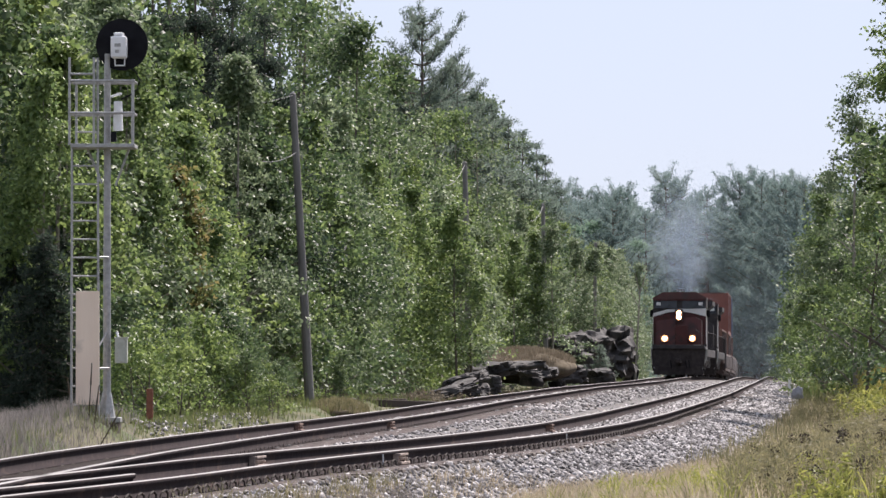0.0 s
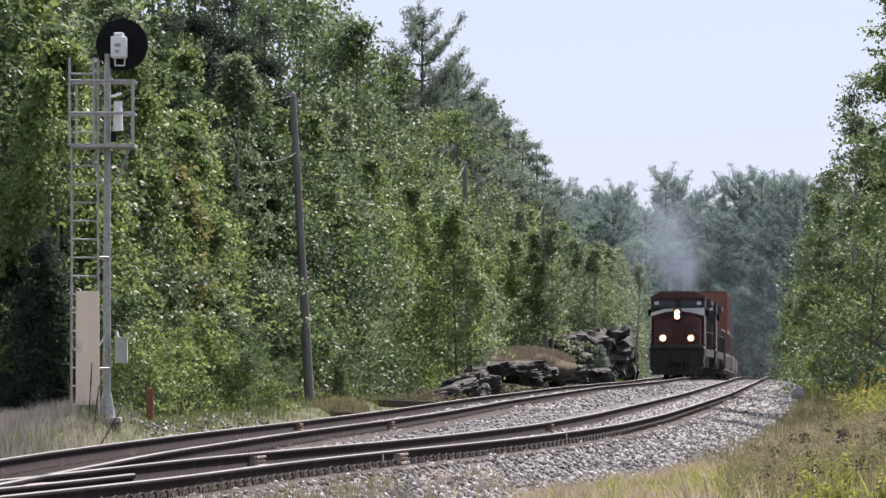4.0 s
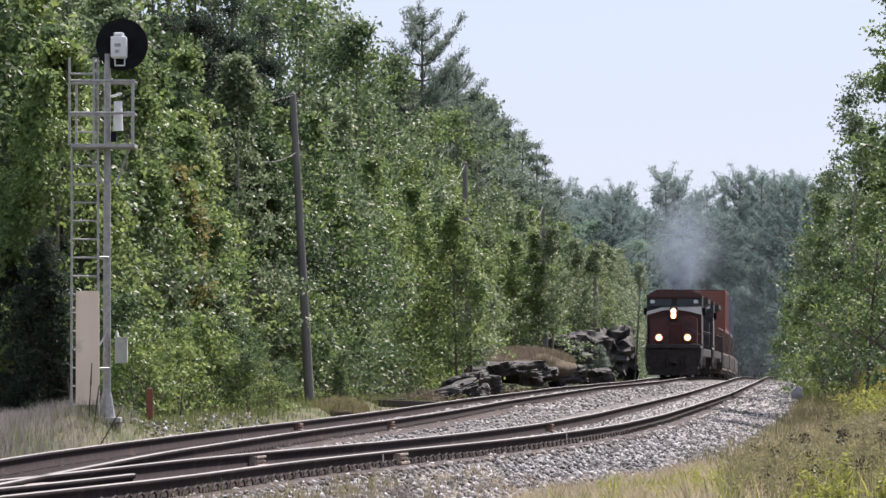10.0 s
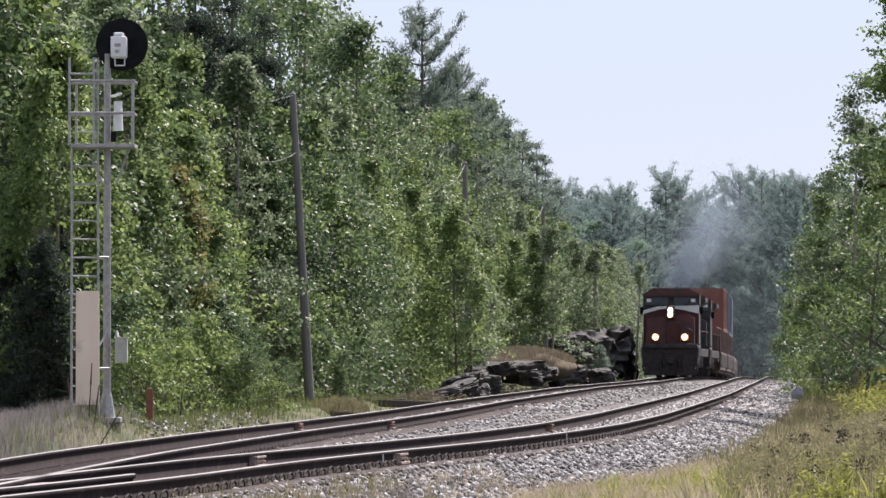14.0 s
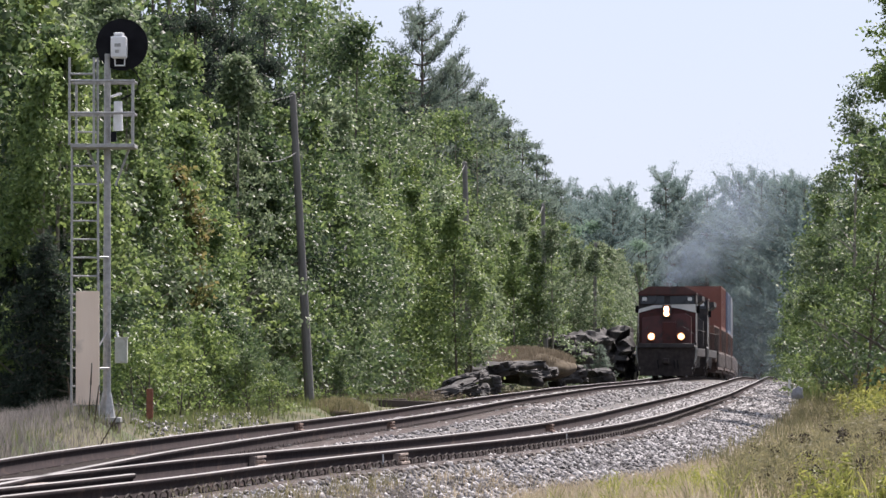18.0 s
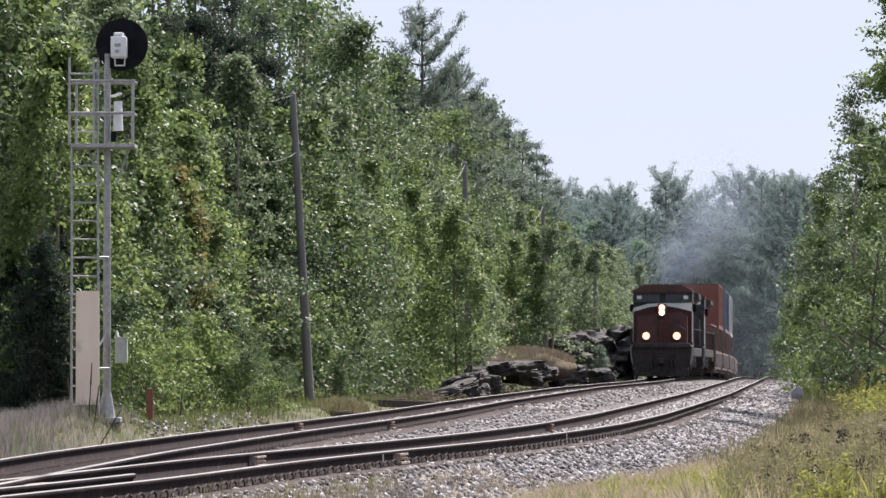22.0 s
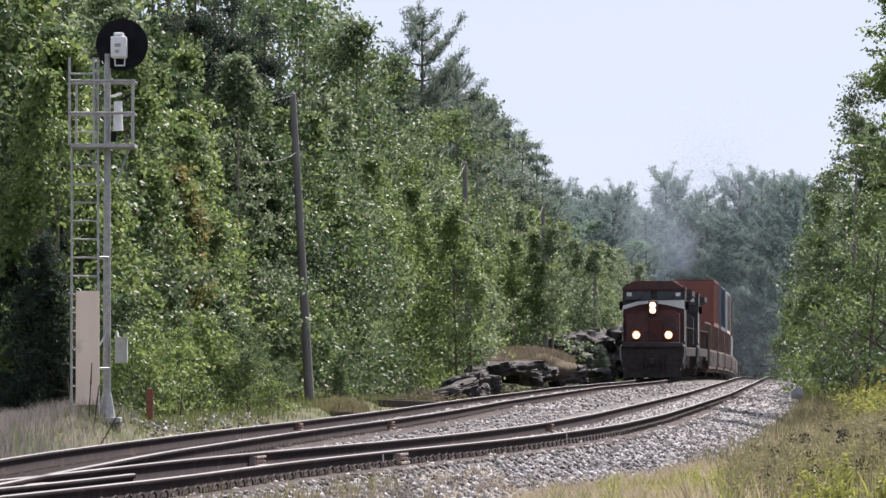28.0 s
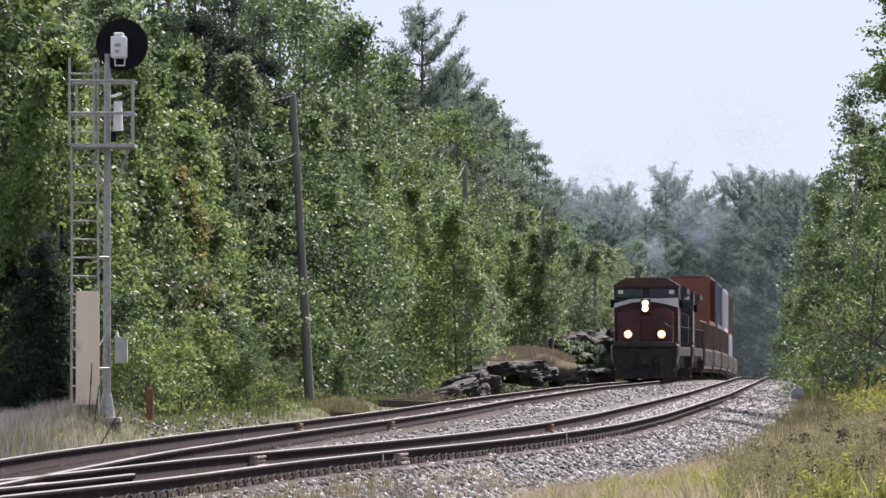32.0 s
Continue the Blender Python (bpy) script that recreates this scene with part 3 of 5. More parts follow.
def place(ob, x, y, turn, scale=1.0, dz=0.0, zscale=1.0):
    return copy_thing(ob, pose(x, y, ground_z(x, y) + dz, 0, 0, turn) @ Matrix.Diagonal((scale, scale, scale * zscale, 1)))


def put_first(ob, x, y, turn, scale=1.0, zscale=1.0):
    ob.matrix_basis = pose(x, y, ground_z(x, y), 0, 0, turn) @ Matrix.Diagonal((scale, scale, scale * zscale, 1))


class Grove:
    """Kinds of tree, the first of each set where it is first wanted, the rest copied."""
    def __init__(self, kinds):
        self.kinds, self.used = kinds, set()

    def plant(self, i, x, y, turn, scale=1.0, zscale=1.0):
        if x / y < -0.109:
            return None
        ob = self.kinds[i % len(self.kinds)]
        if ob.name not in self.used:
            self.used.add(ob.name)
            put_first(ob, x, y, turn, scale, zscale)
            return ob
        m = pose(x, y, ground_z(x, y), 0, 0, turn) @ Matrix.Diagonal((scale, scale, scale * zscale, 1))
        made = copy_thing(ob, Matrix())
        made.matrix_basis = m
        return made


G_EDGE = "trees along the forest edge"
near_kinds = Grove([
    broadleaf("birch_tree", 11, 8.5, 0.5, 2.0, 340, 26, 0.16, 0.145, M_LEAF_BIRCH, M_BARK_PALE, "young birch with small glossy green leaves", G_EDGE),
    broadleaf("aspen_tree", 12, 9.0, 0.6, 1.8, 330, 26, 0.16, 0.135, M_LEAF_GREY, M_BARK_PALE, "aspen with greyish green fluttering leaves", G_EDGE, lobes=4),
    broadleaf("birch_tree", 13, 7.5, 0.3, 2.1, 340, 26, 0.16, 0.145, M_LEAF_BRIGHT, M_BARK_PALE, "young birch with bright yellow-green leaves", G_EDGE, lobes=6),
    broadleaf("maple_tree", 14, 9.0, 0.6, 2.2, 340, 26, 0.18, 0.155, M_LEAF_DARK, M_BARK, "dense maple with dark green leaves", G_EDGE, lobes=3),
])
mid_kinds = Grove([
    broadleaf("birch_tree", 21, 8.5, 0.4, 2.1, 300, 19, 0.20, 0.155, M_LEAF_BIRCH, M_BARK_PALE, "birch with green leaves at the forest edge", G_EDGE, limbs=9),
    broadleaf("aspen_tree", 22, 9.0, 0.5, 1.9, 300, 19, 0.20, 0.15, M_LEAF_GREY, M_BARK_PALE, "aspen with pale greyish leaves", G_EDGE, limbs=9),
    broadleaf("birch_tree", 23, 8.0, 0.3, 2.1, 300, 19, 0.20, 0.155, M_LEAF_BRIGHT, M_BARK_PALE, "birch with yellow-green leaves", G_EDGE, limbs=9),
    broadleaf("maple_tree", 24, 9.0, 0.5, 2.3, 300, 19, 0.21, 0.17, M_LEAF_DARK, M_BARK, "maple with dark green leaves", G_EDGE, limbs=9),
])
G_BACK = "tall trees behind the forest edge"
back_kinds = Grove([
    broadleaf("aspen_tree", 31, 13.5, 3.0, 2.6, 240, 20, 0.32, 0.17, M_LEAF_DARK, M_BARK, "tall dark broadleaf tree behind the edge", G_BACK, thick=0.15, limbs=12, top=0.5),
    broadleaf("aspen_tree", 32, 13.0, 3.0, 2.5, 240, 20, 0.32, 0.16, M_LEAF_BIRCH, M_BARK_PALE, "tall green aspen behind the edge", G_BACK, thick=0.14, limbs=12, top=0.5),
    broadleaf("birch_tree", 33, 13.0, 2.5, 2.3, 240, 20, 0.30, 0.16, M_LEAF_GREY, M_BARK_PALE, "tall birch with greyish leaves", G_BACK, thick=0.13, limbs=12, top=0.45),
])
shrub_kinds = Grove([
    broadleaf("shrub", 41, 2.4, 0.0, 1.2, 95, 16, 0.17, 0.118, M_LEAF_BRIGHT, M_BARK, "leafy yellow-green shrub at the trackside", "trackside shrubs", thick=0.03, limbs=10, category="shrub", top=0.6),
    # dark leaf colour stands for the deep shade below the trees
    broadleaf("shrub", 42, 2.8, 0.0, 1.3, 95, 16, 0.18, 0.120, M_LEAF_DARK, M_BARK, "dense trackside shrub with shade put into its dark green leaves", "trackside shrubs", thick=0.03, limbs=10, category="shrub", top=0.6),
])

rnd = random.Random(7)


def skyline(x, y):
    """The greatest tree height that keeps the outline of the wood against the sky."""
    b = x / y
    rise = np.interp(b, [-0.0226, -0.0177, -0.0115, -0.003, 0.0093, 0.0216, 0.027, 0.04], [0.080, 0.072, 0.0665, 0.0565, 0.0575, 0.0470, 0.0410, 0.0225])
    return 40.0 if b < -0.0226 else float(rise) * y + 1.27 - ground_z(x, y) - 0.5


y = 93.0
i = 0
while y < 340:
    step = 1.6 if y < 150 else 3.0
    kinds = near_kinds if y < 138 else mid_kinds
    # front row, a little in front of and behind the pole line
    x = far_x(y) - (rnd.uniform(6.2, 7.4) if y < 140 else rnd.uniform(6.8, 7.8) if 152 < y < 210 else rnd.uniform(7.6, 8.8) if 210 <= y < 268 else rnd.uniform(5.2, 6.6))
    kinds.plant(rnd.choice((3, 0, 3, 2)) if y < 101 else rnd.choice((3, 0, 3, 1, 3, 0)) if 124 < y < 178 else rnd.choice((1, 1, 0, 1, 2)) if y > 200 else rnd.choice((0, 1, 2, 0, 3, 1)), x, y, rnd.uniform(0, 360), rnd.uniform(0.72, 1.02), rnd.uniform(0.9, 1.15))
    if i % 3 == 0 or y < 150 and i % 3 == 1:
        x = far_x(y) - rnd.uniform(9.0, 11.0)
        mid_kinds.plant(rnd.randrange(4), x, y + 1, rnd.uniform(0, 360), min(rnd.uniform(1.0, 1.3), skyline(x, y) / 9.5), rnd.uniform(1.0, 1.06))
    if i % 3 == 1 or y > 150 and i % 2:
        x = far_x(y) - rnd.uniform(12.5, 15.0)
        back_kinds.plant(0 if -0.064 < x / y < -0.030 else rnd.randrange(3), x, y + 1, rnd.uniform(0, 360), min(rnd.uniform(1.16, 1.36), skyline(x, y) / 13.6), rnd.uniform(0.97, 1.06) if x / y > -0.0226 else 1.1)
    y += step * rnd.uniform(0.8, 1.2)
    i += 1
y = 104.0
while y < 300:
    x = far_x(y) - rnd.uniform(4.6, 6.0)
    if y < 126 and abs(x / y + 0.029) < 0.013:
        x -= 2.6
    if not 140 < y < 265:
        shrub_kinds.plant(rnd.choice((0, 1, 1, 1, 1)), x, y, rnd.uniform(0, 360), rnd.uniform(0.5, 1.0))
    y += (2.0 if y < 140 else 5.0) * rnd.uniform(0.7, 1.3)

for k in range(30):
    y = rnd.uniform(88, 128)
    x = far_x(y) - rnd.uniform(3.7, 5.2)
    if abs(x / y + 0.029) < 0.013:
        continue
    shrub_kinds.plant(rnd.choice((0, 1)) if y < 104 else rnd.choice((1, 1, 1, 0)), x, y, rnd.uniform(0, 360), rnd.uniform(0.45, 0.85))
# low shrubs down to the ballast of the far track
for k in range(26):
    y = rnd.uniform(97, 121)
    x = far_x(y) - rnd.uniform(2.7, 3.9)
    if abs(x / y + 0.0285) > 0.006:
        shrub_kinds.plant((0, 1, 1)[k % 3], x, y, 55 * k, rnd.uniform(0.28, 0.5))
shrub_kinds.plant(1, -3.75, 108.0, 20, 0.4)
# young trees that hide the feet of the old poles
for k, x, y, s in ((2, 0.7, 176.0, 0.85), (2, 0.3, 183.0, 0.9), (0, 3.4, 224.0, 0.85), (0, 4.5, 226.0, 0.9), (1, 4.6, 226.0, 0.80), (0, 4.4, 213.5, 0.70), (1, 5.05, 213.2, 0.86), (1, 8.55, 259.0, 0.86), (2, 9.4, 260, 0.55)):
    mid_kinds.plant(k, x, y, 77 * k + y, s)

browning = broadleaf("birch_tree", 15, 5.6, 0.5, 0.95, 150, 26, 0.15, 0.13, M_LEAF_TURNING, M_BARK_PALE, "birch with browning late-summer leaves", G_EDGE, lobes=4)
put_first(browning, -6.15, 106.5, 30)
for k, (x, y, s) in enumerate(((0.45, 166.0, 0.95), (1.05, 168.0, 0.85))):
    high = broadleaf("birch_tree", 16 + k, 7.6, 1.9, 1.45, 210, 20, 0.20, 0.15, (M_LEAF_BIRCH, M_LEAF_GREY)[k], M_BARK, "slim birch standing beside the rocks", G_EDGE, limbs=9, thick=0.06)
    put_first(high, x, y, 70 * k, s)

# tall white pine standing over the edge
def white_pine(seed, height, bare, label, mat, group="white pines over the edge", dense=26, wide=2.6):
    """A straight trunk with long upswept limbs that carry needle tufts on their outer halves."""
    rng = np.random.default_rng(seed)
    t = thing("white_pine", Matrix(), label, "tree", group)
    bm = rod((0, 0, -0.4), (0, 0, height * 0.5), 0.24, 0.17, seg=8)
    rod((0, 0, height * 0.5), (0, 0, height * 0.985), 0.17, 0.03, seg=8, bm=bm)
    pts, z, turn = [], bare, 0.0
    while z < height - 0.3:
        below = height - z
        for k in range(rng.integers(3, 5)):
            turn += 2.4 + rng.normal() * 0.5
            reach = min(0.35 + 0.95 * below ** 0.65, wide) * rng.uniform(0.5, 1.2)
            climb = reach * (0.50 + 0.75 * math.exp(-below / 2.2)) * rng.uniform(0.6, 1.3)
            way = Vector((math.cos(turn), math.sin(turn), 0))
            line = [Vector((0, 0, z)) + way * reach * q + Vector((0, 0, climb * q * q)) for q in (0.0, 0.35, 0.7, 1.0)]
            for a, b, r in zip(line, line[1:], (0.05, 0.035, 0.02)):
                rod(a, b, r, r * 0.65, seg=4, bm=bm)
            n = max(5, int(reach * 9))
            for q in 0.40 + 0.64 * (np.arange(n) + rng.random(n)) / n:
                side = rng.normal() * 0.22 * reach * min(q, 1.0 - 0.5 * q)
                at = Vector((0, 0, z)) + way * reach * q + way.cross(Vector((0, 0, 1))) * side + Vector((0, 0, climb * q * q))
                pts.append(at + Vector((0, 0, abs(side) * 0.3)))
        z += rng.uniform(0.48, 0.80)
    for q in range(8):
        pts.append(Vector((0, 0, height - 0.09 * q)))
    part("trunk", bm, M_BARK, t)
    pts = np.array(pts)
    k = np.repeat(np.arange(len(pts)), dense)
    p = pts[k] + rng.normal(size=(len(k), 3)) * np.array([0.11, 0.11, 0.085])
    v, f = leaves_at(p, 0.22, rng, droop=-1.3, aspect=0.20, up=0.1)
    part_mesh("crown", mesh_of("crown", v, f, [mat]), t, kind="stuff")
    return t


pine = white_pine(57, 18.8, 9.0, "tall white pine with upswept open limbs", M_NEEDLE)
put_first(pine, -1.06, 235.0, 0)
place(pine, 0.75, 240.0, 150, 0.865)

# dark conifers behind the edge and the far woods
# the far kinds carry haze in their needle and leaf colours
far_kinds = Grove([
    conifer("spruce", 61, 17.0, 1.0, 2.7, 34, 6, 9, M_NEEDLE_HAZED, "distant spruce in the far woods", "far woods", droop=0.3, upturn=0.15, gaps=0.05, tuft_size=0.44, blade=0.95, taper=0.9),
    white_pine(62, 17.5, 2.0, "distant pine in the far woods", M_NEEDLE_HAZED, "far woods", 20, 3.3),
    broadleaf("aspen_tree", 63, 16.0, 1.5, 3.0, 240, 24, 0.40, 0.20, M_LEAF_HAZED, M_BARK, "distant broadleaf tree in the far woods", "far woods", thick=0.16, limbs=8, top=0.5),
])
def far_ridge(b):
    """Slope from the eye to the tops of the far woods, by bearing."""
    return float(np.interp(b, [0.019, 0.0265, 0.0437, 0.0468, 0.0517, 0.0572, 0.0597, 0.0658, 0.072, 0.0855], [0.0402, 0.0375, 0.0375, 0.0414, 0.0420, 0.0402, 0.0387, 0.0407, 0.0395, 0.0402]))


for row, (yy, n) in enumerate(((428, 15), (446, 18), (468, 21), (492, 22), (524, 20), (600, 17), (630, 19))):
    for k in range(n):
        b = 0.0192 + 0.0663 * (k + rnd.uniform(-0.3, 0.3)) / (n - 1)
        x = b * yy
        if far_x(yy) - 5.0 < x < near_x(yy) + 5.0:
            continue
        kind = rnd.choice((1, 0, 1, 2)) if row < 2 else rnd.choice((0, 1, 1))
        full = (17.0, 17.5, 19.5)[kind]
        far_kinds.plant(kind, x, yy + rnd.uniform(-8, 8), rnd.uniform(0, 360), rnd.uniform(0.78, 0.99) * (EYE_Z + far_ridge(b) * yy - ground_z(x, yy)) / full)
edge_pines = Grove([conifer("pine", 64, 16.5, 4.0, 2.6, 14, 7, 12, M_NEEDLE, "bluish pine rising behind the forest edge", "pines behind the edge", gaps=0.15, tuft_size=0.34, taper=0.6)])
for px, yy, s in ((845, 268, 1.04), (872, 276, 1.06), (900, 284, 1.02), (925, 292, 1.0), (950, 300, 0.98), (965, 312, 0.93), (985, 322, 0.88)):
    x = (px - 784) * yy / 8142
    edge_pines.plant(0, x, yy, 60 * px, min(s, skyline(x, yy) / 16.3))
# pines whose needle colour carries the shade of a gap in the wood
gap_pine = conifer("pine", 68, 12.2, 3.0, 2.0, 16, 7, 14, M_NEEDLE_SHADED, "pine among broadleaf trees with shade put into its dark needles", "dark pines in the wood", gaps=0.15, tuft_size=0.26, taper=0.6)
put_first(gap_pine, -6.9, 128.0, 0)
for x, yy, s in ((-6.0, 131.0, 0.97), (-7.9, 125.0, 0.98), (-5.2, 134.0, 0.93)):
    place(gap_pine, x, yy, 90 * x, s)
for k, px, yy, s in ((1, 655, 205, 1.2), (0, 690, 210, 1.15), (2, 728, 215, 1.03), (1, 768, 222, 1.06), (1, 808, 228, 1.12), (2, 845, 236, 1.08), (0, 630, 196, 1.25)):
    x = (px - 784) * yy / 8142
    back_kinds.plant(k, x, yy, 31 * px, min(s, skyline(x, yy) / 13.6))

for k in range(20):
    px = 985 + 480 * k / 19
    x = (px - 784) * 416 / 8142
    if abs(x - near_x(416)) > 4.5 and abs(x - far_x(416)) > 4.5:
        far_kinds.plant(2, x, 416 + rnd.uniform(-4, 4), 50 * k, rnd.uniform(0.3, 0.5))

# spruces added behind the signal; the wood's dark interior is in their needle colour
shaded_spruce = conifer("spruce", 65, 3.9, 0.1, 1.15, 18, 9, 14, M_NEEDLE_SHADED, "dense spruce behind the signal with shade put into its dark needles", "dark spruces behind the signal", droop=0.3, upturn=0.1, gaps=0.05, tuft_size=0.15)
put_first(shaded_spruce, -8.75, 94.0, 0)
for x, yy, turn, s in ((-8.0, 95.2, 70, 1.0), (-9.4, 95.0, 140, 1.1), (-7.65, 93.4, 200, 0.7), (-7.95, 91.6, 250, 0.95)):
    place(shaded_spruce, x, yy, turn, s)

# trees on the right of the line
poplar = broadleaf("poplar", 66, 13.5, 1.2, 2.7, 520, 26, 0.17, 0.135, M_LEAF_BIRCH, M_BARK, "tall poplar with pale green leaves beside the line", "trees right of the line", thick=0.13, limbs=24, top=0.45)
put_first(poplar, 13.55, 131, 20)
poplar_too = broadleaf("poplar", 69, 13.5, 1.0, 2.7, 430, 26, 0.18, 0.15, M_LEAF_DARK, M_BARK, "tall dense poplar with dark green leaves", "trees right of the line", thick=0.13, limbs=24, top=0.45)
put_first(poplar_too, 13.1, 117, 200, 1.02)
top_poplar = broadleaf("poplar", 67, 11.6, 1.0, 2.1, 460, 26, 0.15, 0.11, M_LEAF_GREY, M_BARK_PALE, "slim poplar with a sparse top beside the line", "trees right of the line", thick=0.1, limbs=22, top=0.5)
put_first(top_poplar, 14.35, 160, 70)
for k, x, yy, s, zs in ((2, 15.9, 166, 1.1, 1.0), (3, 17.4, 185, 1.1, 1.1), (0, 16.2, 196, 0.8, 1.0)):
    near_kinds.plant(k, x, yy, 40 * k + yy, s, zs)
for k, x, yy, s in ((0, 19.0, 232, 1.15), (1, 20.5, 245, 1.25), (3, 22.3, 260, 1.3), (2, 23.8, 300, 0.8), (1, 26.5, 315, 1.0), (0, 29.5, 350, 1.1), (3, 26.2, 345, 0.8), (2, 31, 365, 1.2), (1, 34, 400, 1.4), (0, 28.3, 372, 0.9)):
    mid_kinds.plant(k, x, yy, 50 * k + yy, s)

# unseen wood added to the right, up-sun, to shade the trees beside the line
y = 142.0
while y < 345:
    back_kinds.plant(rnd.randrange(3), near_x(y) + rnd.uniform(9.5, 13.0), y, rnd.uniform(0, 360), rnd.uniform(1.15, 1.35))
    y += rnd.uniform(5.0, 8.0)

# leaning sapling with a bare trunk beside the bank
sapling = broadleaf("sapling", 71, 7.0, 2.6, 1.4, 150, 30, 0.14, 0.09, M_LEAF_BIRCH, M_BARK, "slim leaning sapling with a dark bare trunk", lean=0.10, thick=0.06)
put_first(sapling, 12.2, 134.0, 0)
small_spruce = conifer("young_spruce", 72, 2.2, 0.1, 0.75, 11, 5, 12, M_NEEDLE, "young spruce in front of the rocks", "young spruces", droop=0.25, upturn=0.15, gaps=0.05, tuft_size=0.12)
put_first(small_spruce, 8.05, 236.0, 0, 1.1)
place(small_spruce, 7.0, 232.0, 60, 0.6)

dead = thing("dead_tree", pose(11.0, 264.0, ground_z(11.0, 264.0), 0, 2, 0), "bare grey dead sapling beside the rocks", "tree")
part("trunk", rod((0, 0, -0.2), (0.1, 0, 5.5), 0.07, 0.04, seg=7), M_BARK_PALE, dead)
for z, dx, dz in ((5.45, -0.35, 1.35), (5.45, 0.45, 1.5), (4.6, -0.5, 0.9), (4.0, 0.5, 0.7), (3.0, -0.45, 0.7), (2.2, 0.5, 0.5)):
    part("branch", rod((0.018 * z, 0, z), (0.018 * z + dx, 0.1, z + dz), 0.035, 0.012, seg=5), M_BARK_PALE, dead)
# ---- trackside things ----
def cable(points, r=0.009):
    """One unbroken tube through the points."""
    bm = bmesh.new()
    pts = [Vector(p) for p in points]
    rings = []
    for i, p in enumerate(pts):
        d = (pts[min(i + 1, len(pts) - 1)] - pts[max(i - 1, 0)]).normalized()
        u = d.cross(Vector((0, 0, 1))).normalized()
        w = u.cross(d)
        rings.append([bm.verts.new(p + u * (r * math.cos(a)) + w * (r * math.sin(a))) for a in (0, 1.2566, 2.5133, 3.7699, 5.0265)])
    for a, b in zip(rings, rings[1:]):
        for k in range(5):
            bm.faces.new((a[k], a[(k + 1) % 5], b[(k + 1) % 5], b[k]))
    bm.faces.new(rings[0][::-1])
    bm.faces.new(rings[-1])
    return bm


def telegraph_pole(x, y, top, lean, wires):
    zb = ground_z(x, y)
    t = thing("telegraph_pole", pose(x, y, zb, 0, lean, 0), "weathered grey wooden telegraph pole without crossarms", "utility pole", "old telegraph poles")
    h = top - zb
    part("pole", rod((0, 0, -0.5), (0, 0, h), 0.135, 0.09, seg=12), M_POLE, t)
    part("cap", rod((0, 0, h), (0, 0, h + 0.06), 0.09, 0.03, seg=12), M_POLE, t)
    for z, run_x, sag in wires:
        pts = [(run_x * k / 8, -0.14 - 0.55 * k, h - z - sag * (1 - (1 - k / 8) ** 2)) for k in range(9)]
        part("wire", cable(pts), M_WIRE, t, "slack broken wire")


for px, py, top, lean, wires in (
        (-3.62, 125.0, 8.35, -3.2, ((0.05, -2.6, 0.42), (1.6, -0.75, 0.38))),
        (1.02, 170.0, 8.35, -1.4, ((0.1, -0.8, 0.9),)),
        (4.85, 216.0, 8.3, -1.0, ((0.1, -0.7, 0.8),)),
        (8.6, 262.0, 7.6, 0.6, ())):
    telegraph_pole(px, py, top, lean, wires)


